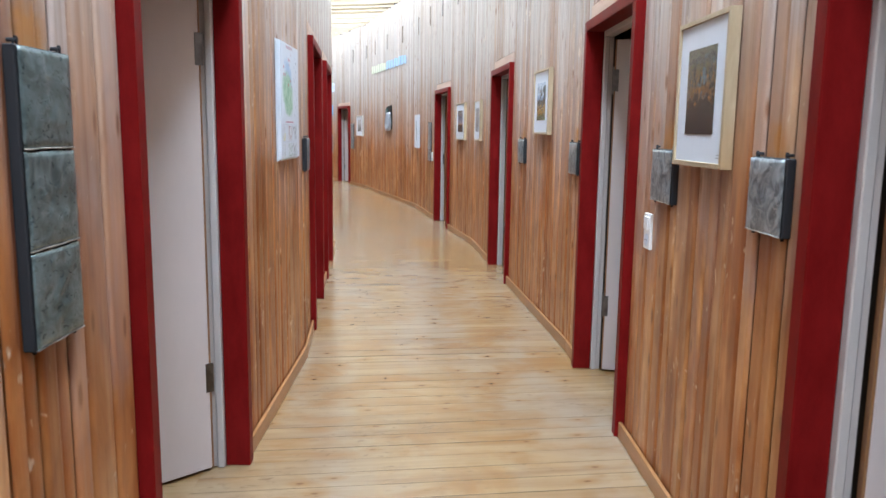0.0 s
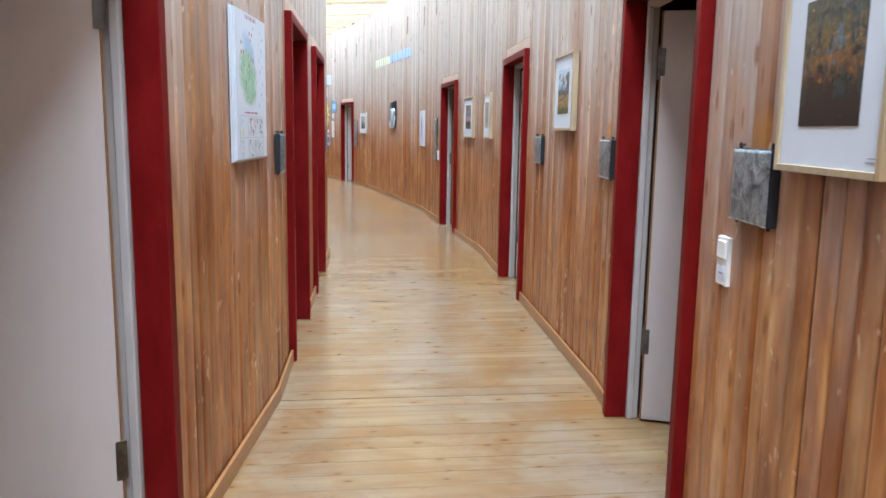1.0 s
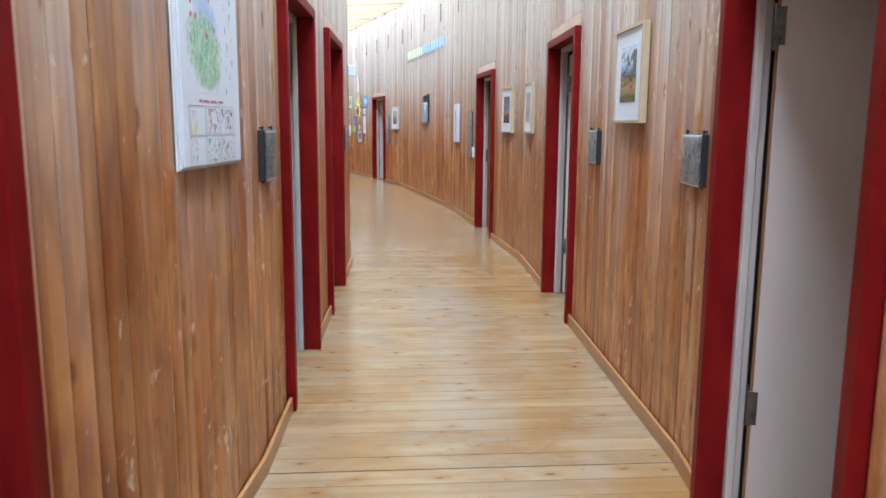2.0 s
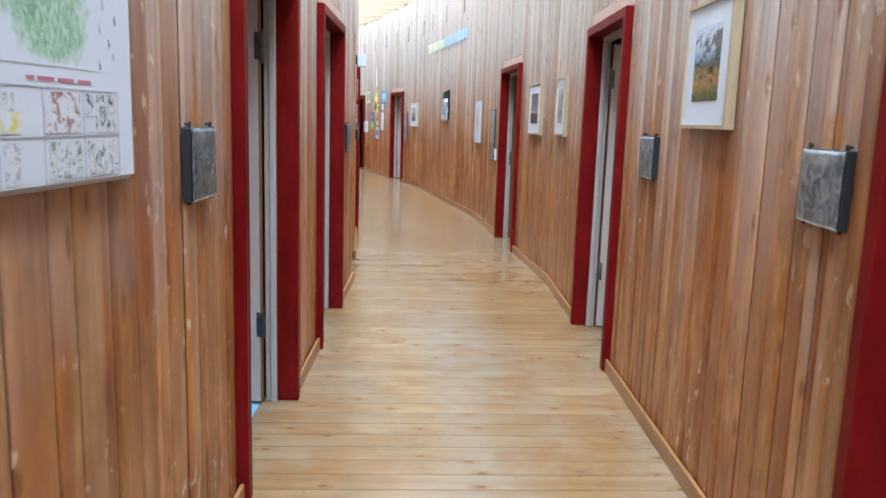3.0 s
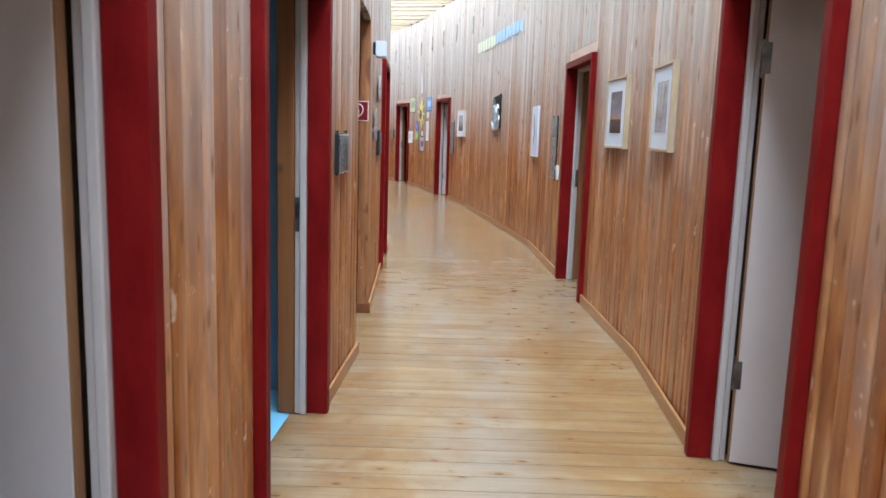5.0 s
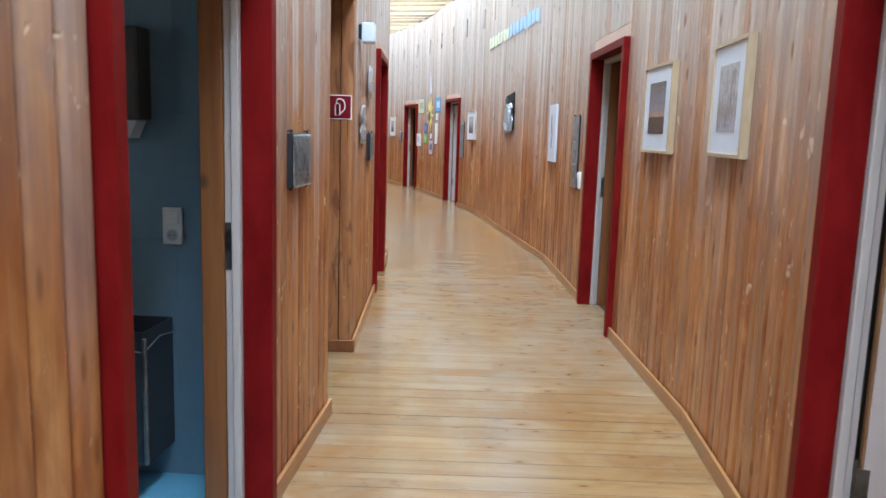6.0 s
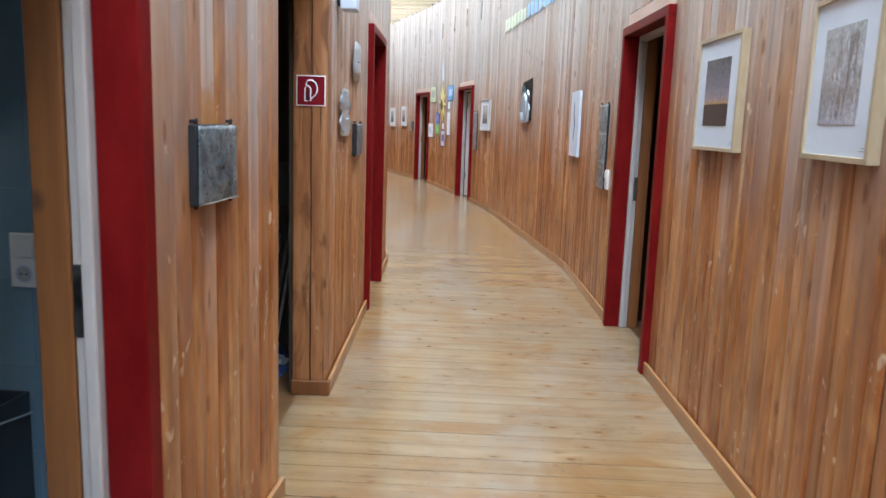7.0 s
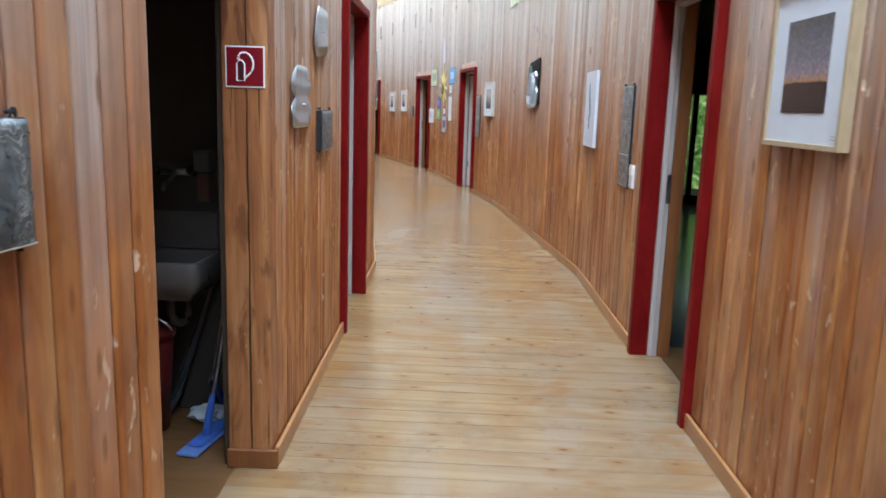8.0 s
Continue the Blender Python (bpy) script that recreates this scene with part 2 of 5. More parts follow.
def floor_wood():
    """Varnished spruce planks: grain along each plank, grey lanes of painted skylight sheen, warm patches, a few knots
    with soft halos, fine scratches.
    """
    m = Mat("floor_spruce", 0.3, spec=0.6)
    v = m.coords((0.7, 12, 12), 9.0)
    broad = m.noise(v, 1.0, 3, 0.5, 0.6)
    fine = m.noise(m.coords((2.5, 90, 1), 9.0), 1.0, 2, 0.5)
    c = m.ramp(broad, [(0.3, (0.325, 0.208, 0.100)), (0.5, (0.290, 0.176, 0.078)), (0.72, (0.235, 0.130, 0.052))])
    r = m.node("ObjectInfo").outputs["Random"]
    c = m.mix(1.0, c, m.ramp(r, [(0.0, (0.91, 0.88, 0.84)), (0.3, (0.99, 0.98, 0.96)), (0.65, (1.04, 1.05, 1.06)), (1.0, (1.08, 1.1, 1.13))]), "MULTIPLY")
    # grey streaks along the corridor: skylight sheen put into the colour
    sheen_lane = m.noise(m.coords((1.7, 0.4, 1)), 1.0, 3, 0.5, 0.4)
    c = m.mix(m.ramp(sheen_lane, [(0.38, (0, 0, 0)), (0.68, (0.7, 0.7, 0.7))]), c, (0.285, 0.228, 0.172))
    blot_ = m.noise(m.coords((2.0, 2.6, 1), 0.25), 1.0, 4, 0.55, 0.8)
    c = m.mix(m.ramp(blot_, [(0.46, (0, 0, 0)), (0.68, (0.75, 0.75, 0.75))]), c, (0.25, 0.118, 0.033))
    scuff = m.noise(m.coords((1.3, 2.2, 1)), 1.0, 5, 0.6, 0.6)
    c = m.mix(m.ramp(scuff, [(0.52, (0, 0, 0)), (0.74, (0.45, 0.45, 0.45))]), c, (0.17, 0.105, 0.055))
    c = m.mix(m.ramp(fine, [(0.5, (0, 0, 0)), (0.75, (0.24, 0.24, 0.24))]), c, (0.15, 0.082, 0.032))
    # short dragged scratches
    drag = m.noise(m.coords((16, 55, 1), 2.0), 1.0, 2, 0.5, 0.8)
    drag = m.math("ADD", drag, m.math("MULTIPLY", m.math("SUBTRACT", scuff, 0.5), 0.5))
    c = m.mix(m.ramp(drag, [(0.66, (0, 0, 0)), (0.74, (0.55, 0.55, 0.55))]), c, (0.13, 0.072, 0.034))
    spot = m.node("SeparateXYZ", Vector=m.coords((1, 1, 1), 9.0))
    kv = m.node("TexVoronoi", Vector=m.node("CombineXYZ", X=m.math("MULTIPLY", spot.outputs[0], 3.0), Y=m.math("MULTIPLY", spot.outputs[1], 6.5)).outputs[0], Scale=1.0, Randomness=1.0)
    kv.voronoi_dimensions = "2D"
    ring = m.math("ADD", kv.outputs["Distance"], m.math("MULTIPLY", broad, 0.09))
    gate = m.ramp(kv.outputs["Color"], [(0.48, (0, 0, 0)), (0.54, (1, 1, 1))])
    c = m.mix(m.math("MULTIPLY", gate, m.ramp(ring, [(0.08, (0.6, 0.6, 0.6)), (0.28, (0, 0, 0))])), c, (0.25, 0.12, 0.035))
    k = m.math("MULTIPLY", gate, m.ramp(ring, [(0.07, (1, 1, 1)), (0.115, (0, 0, 0))]))
    c = m.mix(m.math("MULTIPLY", k, 0.75), c, (0.11, 0.05, 0.018))
    m.colour(c)
    m.bump(m.math("ADD", broad, m.math("MULTIPLY", fine, 0.4)), 0.05, 0.002)
    m.rough(m.math("ADD", 0.07, m.math("ADD", m.math("MULTIPLY", scuff, 0.2), m.math("MULTIPLY", fine, 0.06))))
    return m.mat


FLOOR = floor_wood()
JOINT = painted("joint_dirt", (0.15, 0.092, 0.045), 0.8, wear=0.4, scale=14)
SKIRT = wood("skirting_pine", (0.42, 0.205, 0.082), (0.32, 0.142, 0.05), (0.16, 0.06, 0.022), (30, 1.5, 30), 0.32, tint=0.15, spread=3)
def old_timber():
    """Weathered red-brown timber with dark handled patches, long checks and black knots."""
    m = Mat("old_timber", 0.45)
    v = m.coords((22, 22, 1.2))
    grain = m.noise(v, 1.0, 5, 0.65, 0.5)
    c = m.ramp(grain, [(0.3, (0.44, 0.205, 0.085)), (0.52, (0.33, 0.125, 0.042)), (0.72, (0.16, 0.05, 0.016))])
    patch = m.noise(m.coords((8, 8, 2.6)), 1.0, 4, 0.6, 0.9)
    c = m.mix(m.ramp(patch, [(0.53, (0, 0, 0)), (0.64, (0.85, 0.85, 0.85))]), c, (0.155, 0.053, 0.018))
    check = m.noise(m.coords((60, 60, 1.1)), 1.0, 2, 0.5, 0.2)
    check = m.ramp(check, [(0.66, (0, 0, 0)), (0.7, (1, 1, 1))])
    c = m.mix(m.math("MULTIPLY", check, 0.8), c, (0.03, 0.012, 0.006))
    kv = m.node("TexVoronoi", Vector=m.coords((7, 7, 3.0)), Scale=1.0, Randomness=1.0)
    k = m.ramp(m.math("ADD", kv.outputs["Distance"], m.math("MULTIPLY", grain, 0.1)), [(0.11, (1, 1, 1)), (0.17, (0, 0, 0))])
    c = m.mix(m.math("MULTIPLY", k, 0.85), c, (0.045, 0.016, 0.008))
    scar = m.ramp(m.noise(m.coords((30, 30, 14)), 1.0, 3, 0.5, 1.0), [(0.68, (0, 0, 0)), (0.74, (0.6, 0.6, 0.6))])
    c = m.mix(scar, c, (0.5, 0.34, 0.22))
    m.colour(c)
    m.bump(m.math("SUBTRACT", grain, m.math("ADD", check, k)), 0.5, 0.005)
    return m.mat


POST = old_timber()
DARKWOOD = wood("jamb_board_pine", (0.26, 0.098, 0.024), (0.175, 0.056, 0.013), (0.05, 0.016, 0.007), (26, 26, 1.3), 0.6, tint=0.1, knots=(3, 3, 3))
OAKFRAME = wood("picture_frame_wood", (0.48, 0.38, 0.25), (0.39, 0.295, 0.18), (0.4, 0.25, 0.12), (40, 40, 9), 0.4, tint=0.1, knots=(0.4, 0.4, 0.4))
# darkened so vent slits and board gaps get their shade from colour
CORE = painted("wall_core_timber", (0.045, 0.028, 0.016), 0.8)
RED = painted("red_paint", (0.148, 0.005, 0.0046), 0.42, wear=0.25, spec=0.07)
WHITE = painted("white_frame_paint", (0.46, 0.41, 0.375), 0.35, wear=0.06)
LEAF = painted("door_leaf_laminate", (0.54, 0.465, 0.43), 0.4, wear=0.06, scale=3)
EDGE = painted("door_edge_wood", (0.25, 0.12, 0.05), 0.5)
STEEL = metal("brushed_steel", (0.5, 0.49, 0.47), 0.35, 0.05)
HINGE = metal("dark_hinge_steel", (0.22, 0.21, 0.2), 0.4, 0.1, stain=(0.1, 0.095, 0.09))


def tin(name, light, dark, metallic, rough, relief, rub=0.3):
    m = Mat(name, rough, metal=metallic)
    b = m.noise(m.coords((15, 15, 15), 5.0), 1.0, 4, 0.55, 1.6)
    n = m.noise(m.coords((60, 60, 60), 5.0), 1.0, 3, 0.6, 0.8)
    ridge = m.math("ABSOLUTE", m.math("SUBTRACT", m.noise(m.coords((30, 30, 30), 5.0), 1.0, 2, 0.5, 1.2), 0.5))
    ridge = m.ramp(ridge, [(0.0, (1, 1, 1)), (0.05, (0, 0, 0))])
    where = m.ramp(m.noise(m.coords((18, 18, 13), 9.0), 1.0, 2, 0.5), [(0.52, (0, 0, 0)), (0.64, (1, 1, 1))])
    ridge = m.math("MULTIPLY", ridge, where)
    # raised lines are rubbed bright
    m.colour(m.mix(m.math("MULTIPLY", ridge, rub), m.ramp(b, [(0.35, dark), (0.66, light)]), (0.78, 0.8, 0.8)))
    m.bump(m.math("ADD", m.math("ADD", b, m.math("MULTIPLY", n, 0.4)), m.math("MULTIPLY", ridge, 0.9)), relief, 0.014)
    m.rough(m.math("ADD", rough - 0.1, m.math("MULTIPLY", n, 0.2)))
    return m.mat


TIN = tin("embossed_tin", (0.46, 0.535, 0.56), (0.15, 0.18, 0.195), 0.68, 0.36, 0.28, 0.4)
TINDARK = tin("dark_embossed_tin", (0.22, 0.275, 0.29), (0.075, 0.098, 0.108), 0.45, 0.3, 0.25, 0.5)
TINTEAL = tin("teal_tin", (0.19, 0.25, 0.245), (0.075, 0.103, 0.10), 0.45, 0.3, 0.12, 0.12)
TINEDGE = metal("cut_tin_edge", (0.72, 0.74, 0.75), 0.3, 0.1)
GLASSY = tin("glossy_tin", (0.56, 0.61, 0.645), (0.44, 0.485, 0.515), 0.7, 0.38, 0.06)
BLOCK = painted("black_backing", (0.014, 0.014, 0.016), 0.75)
PAPER = painted("paper_white", (0.60, 0.63, 0.67), 0.6, wear=0.03)
PLASTIC = painted("white_plastic", (0.78, 0.77, 0.74), 0.3, wear=0.03)
GREYPL = painted("pale_blue_plastic", (0.6, 0.66, 0.74), 0.35, wear=0.05)
BLUEWALL = painted("blue_wall_paint", (0.18, 0.29, 0.365), 0.4, wear=0.06)
BLUEFLOOR = painted("blue_floor", (0.20, 0.56, 0.78), 0.3, wear=0.06)
# made dark on unseen room walls so the open leaves stay dim
ROOMWALL = painted("dimmed_room_wall", (0.13, 0.085, 0.055), 0.7, wear=0.12)
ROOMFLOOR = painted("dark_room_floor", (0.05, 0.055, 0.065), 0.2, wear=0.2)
BLACKPL = painted("dark_bin_plastic", (0.042, 0.05, 0.058), 0.35)
SIGNRED = painted("sign_red", (0.19, 0.006, 0.012), 0.3, wear=0.04)
# white ceramic darkened: the closet's shade is put into this colour
SHADECERAMIC = painted("shaded_sink_ceramic", (0.15, 0.135, 0.125), 0.3, wear=0.08)
MOPBLUE = painted("mop_blue_plastic", (0.06, 0.16, 0.55), 0.4)
CLOTH = painted("grey_cloth", (0.5, 0.55, 0.6), 0.9)
BUCKET = painted("red_bucket_plastic", (0.11, 0.012, 0.012), 0.45)


def picture_material(name, stops, scale, amount, seed, z0, z1, layers=()):
    """A printed scene: bands from foot to head, broken up by noise, with patches of other tones over them."""
    m = Mat(name, 0.25)
    g = m.node("NewGeometry").outputs["Position"]
    v = m.node("Mapping", Vector=g, Scale=scale, Location=(seed, seed * 2, 0)).outputs[0]
    h = m.math("DIVIDE", m.math("SUBTRACT", m.node("SeparateXYZ", Vector=g).outputs[2], z0), z1 - z0)
    n = m.math("MULTIPLY", m.math("SUBTRACT", m.noise(v, 1.0, 6, 0.65), 0.5), amount)
    c = m.ramp(m.math("ADD", h, n), stops)
    for k, (size, low, tone, foot, head) in enumerate(layers):
        w = m.node("Mapping", Vector=g, Scale=size, Location=(seed * 3 + k, k * 2.7, seed)).outputs[0]
        where = m.ramp(m.noise(w, 1.0, 4, 0.6, 0.4), [(low, (0, 0, 0)), (low + 0.07, (0.85, 0.85, 0.85))])
        band = m.ramp(h, [(foot - 0.05, (0, 0, 0)), (foot + 0.05, (1, 1, 1)), (head - 0.05, (1, 1, 1)), (head + 0.05, (0, 0, 0))])
        c = m.mix(m.math("MULTIPLY", where, band), c, tone)
    # fine light and dark detail of a photograph
    w = m.node("Mapping", Vector=g, Scale=(110, 110, 75), Location=(seed, 0, seed)).outputs[0]
    c = m.mix(1.0, c, m.ramp(m.noise(w, 1.0, 5, 0.7, 0.5), [(0.3, (0.45, 0.45, 0.47)), (0.5, (1, 1, 1)), (0.7, (1.6, 1.55, 1.5))]), "MULTIPLY")
    m.colour(c)
    return m.mat


# ---- doors: side, y of the outer edges of the red casing, look ----
DOORS = [
    ("right", 0.65, 1.81, "leaf"), ("right", 3.50, 4.67, "leaf"), ("right", 7.37, 8.52, "leaf"), ("right", 11.70, 12.87, "strike"),
    ("right", 21.65, 22.80, "leaf"), ("right", 25.70, 26.75, "strike"), ("right", 30.35, 31.4, "strike"),
    ("left", 2.24, 3.42, "ajar"), ("left", 5.71, 6.87, "leaf"), ("left", 7.73, 8.89, "strike"), ("left", 12.95, 14.08, "strike"),
]
NICHE = (9.945, 11.08)
NICHE_TOP = 2.28
# vent slits high in the walls, where a short length of board is left out
SLITS = (1.2, 2.4, 3.6, 4.8, 6.1, 7.3, 8.5, 9.7, 11.2, 12.4, 13.6, 14.9, 16.2, 17.69, 18.93, 20.05, 21.33, 22.40, 23.52, 24.68, 25.81, 26.95, 28.1, 29.2, 30.4, 31.5)

# ---- floor ----
def across(i, k, s):
    """Point at share k along facet pair i, at share s from the left wall to the right one."""
    a = Vector(LEFT[i]).lerp(Vector(LEFT[i + 1]), k)
    b = Vector(RIGHT[i]).lerp(Vector(RIGHT[i + 1]), k)
    w = (b - a).normalized()
    return (a - w * 0.15).lerp(b + w * 0.15, s)


bm = bmesh.new()
vs = [bm.verts.new((x, y, -0.03)) for x, y in ((-30, -30), (30, -30), (30, 60), (-30, 60))]
bm.faces.new(vs)
single("ground", bm, CORE, "dark subfloor under the whole building", "subfloor", "structure")
floor = thing("floor", (0.4, 8.0, -0.02), "varnished honey spruce plank floor with knots, laid crosswise", "floor", kind="structure")
PLANK = 0.137
for i in range(1, 9):
    n = round((Vector(LEFT[i + 1]) - Vector(LEFT[i])).lerp(Vector(RIGHT[i + 1]) - Vector(RIGHT[i]), 0.5).length / PLANK)
    for j in range(n):
        bm = bmesh.new()
        near, far = random.uniform(-0.0009, 0.0), random.uniform(-0.0009, 0.0)
        first, last = (0.03 if j == 0 else 0.008), (0.97 if j == n - 1 else 0.992)
        q = []
        for kk in ((j + first) / n, (j + last) / n):
            for s in (0.0, 1.0):
                q.append(across(i, kk, s))
        g = 0.0005
        top = [bm.verts.new((q[k].x, q[k].y + dy, z)) for k, dy, z in ((0, g, near), (1, g, near), (3, -g, far), (2, -g, far))]
        mid = [bm.verts.new((q[k].x, q[k].y, -0.0015)) for k in (0, 1, 3, 2)]
        low = [bm.verts.new((q[k].x, q[k].y, -0.022)) for k in (0, 1, 3, 2)]
        bm.faces.new(top)
        for a, b in ((top, mid), (mid, low)):
            for k in range(4):
                bm.faces.new((a[k], b[k], b[(k + 1) % 4], a[(k + 1) % 4]))
        bmesh.ops.recalc_face_normals(bm, faces=bm.faces)
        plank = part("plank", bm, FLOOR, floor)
        plank.data.materials.append(JOINT)
        for q in plank.data.polygons:
            q.material_index = 1 if q.normal.z < 0.95 else 0

# ---- walls ----
BW = [0.05, 0.1, 0.14, 0.19]
BOARD_MESH = {"left": [], "right": []}
for side, lip, c in (("left", 0.0022, 0.023), ("right", 0.0022, 0.019)):
    for w in BW:
        bm = bmesh.new()
        # section from edge to edge: a hollow edge behind a lip, a rounded arris and the face
        half = [(0.013, 0.05), (0.013, 0.021), (lip, 0.0115), (lip + 0.002, 0.0068), (lip + 0.006, 0.0034), (lip + 0.012, 0.0012), (c, 0.0)]
        outline = half + [(w - a, d) for a, d in half[::-1]]
        lo = [bm.verts.new((a, d, 0)) for a, d in outline]
        hi = [bm.verts.new((a, d, 1)) for a, d in outline]
        for k in range(len(outline) - 1):
            bm.faces.new((lo[k], lo[k + 1], hi[k + 1], hi[k]))
        bm.faces.new(lo)
        bm.faces.new(hi)
        bmesh.ops.recalc_face_normals(bm, faces=bm.faces)
        me = bpy.data.meshes.new("board")
        bm.to_mesh(me)
        bm.free()
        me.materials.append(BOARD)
        BOARD_MESH[side].append(me)


def put_board(f, side, a, width, z0, z1, parent):
    k = min(range(4), key=lambda q: abs(BW[q] - width))
    ob = new("board", BOARD_MESH[side][k])
    d = random.uniform(-0.004, 0.004) if width > 0.055 else 0.003
    # the mesh's depth axis points into the wall; on one side its run is turned round
    if side == "right":
        at, u = f.p(a + width, d, z0), -f.u
    else:
        at, u = f.p(a, d, z0), f.u
    m = f.m
    ob.matrix_world = Matrix(((u.x * width / BW[k], m.x, 0, at.x), (u.y * width / BW[k], m.y, 0, at.y), (0, 0, z1 - z0, at.z), (0, 0, 0, 1)))
    mw = ob.matrix_world.copy()
    ob.parent = parent
    ob.matrix_parent_inverse = Matrix.Translation(-parent.location)
    ob.matrix_basis = mw


def fill(f, side, a0, a1, z0, z1, parent, slits):
    a = a0
    narrow = side == "left" and f.p(a0, 0, 0).y > NICHE[0]
    while a < a1 - 0.02:
        due = [s for s in slits if a - 0.1 <= s <= a + 0.06]
        if due and z1 > 3.7 and a + 0.1 < a1 - 0.02:
            w = 0.1
            put_board(f, side, a, w, z0, 3.30, parent)
            put_board(f, side, a, w, 3.63, z1, parent)
            slits.remove(due[0])
        else:
            w = random.choice((0.035, 0.04, 0.045, 0.055, 0.06) if narrow else (0.065, 0.08, 0.09, 0.1, 0.11, 0.125, 0.15))
            if a1 - a - w < 0.045:
                w = a1 - a
            gap = random.choice((0.0, 0.001, 0.002, 0.003) if side == "right" else (0.0, 0.001, 0.002, 0.004))
            put_board(f, side, a, w - gap, z0, z1 + random.choice((0, 0.02, 0.035, -0.015, 0.01)), parent)
        a += w


for side, pts in (("right", RIGHT), ("left", LEFT)):
    for i in range(len(pts) - 1):
        f = Face(side, i)
        holes = []
        for s, y0, y1, _ in DOORS:
            if s == side and pts[i][1] <= y0 < pts[i + 1][1]:
                holes.append((f.along(y0), f.along(y1), HEAD))
        if side == "left" and i == 4:
            holes.append((f.along(NICHE[0]), f.along(NICHE[1]), NICHE_TOP))
        holes.sort()
        bm = bmesh.new()
        a = 0.0
        solid, over = [], []
        for h0, h1, top in holes:
            solid.append((a, h0))
            over.append((h0, h1, top))
            a = h1
        solid.append((a, f.length))
        for s0, s1 in solid:
            if s1 - s0 > 0.01:
                box(bm, f, s0, s1, 0.052, 0.2, 0.0, WALL_TOP + 0.1)
        for s0, s1, top in over:
            box(bm, f, s0, s1, 0.052, 0.2, top, WALL_TOP + 0.1)
        wall = single(f"wall_{side}_{i + 1}", bm, CORE, "upright pine boards, pale above and honey-coloured below", "wall", "structure")
        if i < 1:
            continue
        slits = [f.along(y) for y in SLITS if pts[i][1] < y < pts[i + 1][1]]
        for s0, s1 in solid:
            if s1 - s0 > 0.02:
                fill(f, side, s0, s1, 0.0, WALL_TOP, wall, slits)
        for s0, s1, top in over:
            if top == HEAD:
                put_board_z = top + 0.1
                bm = bmesh.new()
                box(bm, f, s0 + 0.004, s1 - 0.004, -0.004, 0.05, top + 0.003, top + 0.094, 0.003)
                part("head_board", bm, HEADBOARD, wall, "paler planed pine board over the door")
                fill(f, side, s0, s1, put_board_z, WALL_TOP, wall, slits)
            else:
                fill(f, side, s0, s1, top, WALL_TOP, wall, slits)
        # skirting boards between the openings
        for s0, s1 in solid:
            if s1 - s0 > 0.03:
                bm = bmesh.new()
                box(bm, f, s0 + 0.001, s1 - 0.001, -0.024, -0.0065, 0.0, 0.08, 0.005, 2)
                sk = single("baseboard", bm, SKIRT, "low pine skirting board along the wall foot", "baseboard", "structure")

# ---- roof: pine laths under a glazed strip, boards along the right-hand edge ----
bm = bmesh.new()


def slab(bm, quad, z_low, thick):
    lo = [bm.verts.new((p.x, p.y, z)) for p, z in zip(quad, z_low)]
    hi = [bm.verts.new((p.x, p.y, z + thick)) for p, z in zip(quad, z_low)]
    fs = [bm.faces.new(lo), bm.faces.new(hi[::-1])]
    for c in range(4):
        fs.append(bm.faces.new((lo[c], hi[c], hi[(c + 1) % 4], lo[(c + 1) % 4])))
    bmesh.ops.recalc_face_normals(bm, faces=fs)


GLAZED = 0.93
for i in range(1, 9):
    la, lb, ra, rb = (Vector(p) for p in (LEFT[i], LEFT[i + 1], RIGHT[i], RIGHT[i + 1]))

    def spot(k, s):
        a, b = la.lerp(lb, k), ra.lerp(rb, k)
        w = (b - a).normalized()
        return (a - w * 0.2).lerp(b + w * 0.3, s)

    z = lambda s: WALL_TOP + 0.02 + 0.2 * s
    # sloping roof laths across the corridor, lower at their far edge
    # tilt fitted to the camera's view: it shows shaded undersides and hides the lamps
    for j in range(11):
        k = (j + 0.5 + random.uniform(-0.1, 0.1)) / 11
        run = random.uniform(0.12, 0.2) / 5.0
        drop = random.uniform(0.12, 0.17)
        q = [spot(k, -0.02), spot(k, 1.0), spot(k + run, 1.0), spot(k + run, -0.02)]
        slab(bm, q, (z(0) - 0.03, z(1) - 0.03, z(1) - 0.03 - drop, z(0) - 0.03 - drop), 0.025)
        q = [spot(k + run * 0.7, -0.02), spot(k + run * 0.7, 1.0), spot(k + run * 0.95, 1.0), spot(k + run * 0.95, -0.02)]
        slab(bm, q, (z(0) - 0.05 - drop, z(1) - 0.05 - drop, z(1) - 0.05 - drop, z(0) - 0.05 - drop), 0.03)
    for j in range(30):
        k0, k1 = (j + 0.02) / 30, (j + 0.98) / 30
        g = GLAZED
        step = 0.012 * (j % 2)
        q = [spot(k0, g), spot(k0, 1.0), spot(k1, 1.0), spot(k1, g)]
        slab(bm, q, (z(g) + step, z(1) + step, z(1) + step, z(g) + step), 0.03)
    # upstand over the right-hand wall and unseen kerb beside the glass, screening the lamps
    slab(bm, [spot(0, 0.9), spot(0, 1.0), spot(1, 1.0), spot(1, 0.9)], (z(1) + 0.05,) * 4, 0.05)
    slab(bm, [spot(0, GLAZED - 0.03), spot(0, GLAZED), spot(1, GLAZED), spot(1, GLAZED - 0.03)], (z(GLAZED),) * 4, 0.45)
single("ceiling", bm, CEILING, "pale pine laths under a glazed strip of roof", "ceiling", "structure")

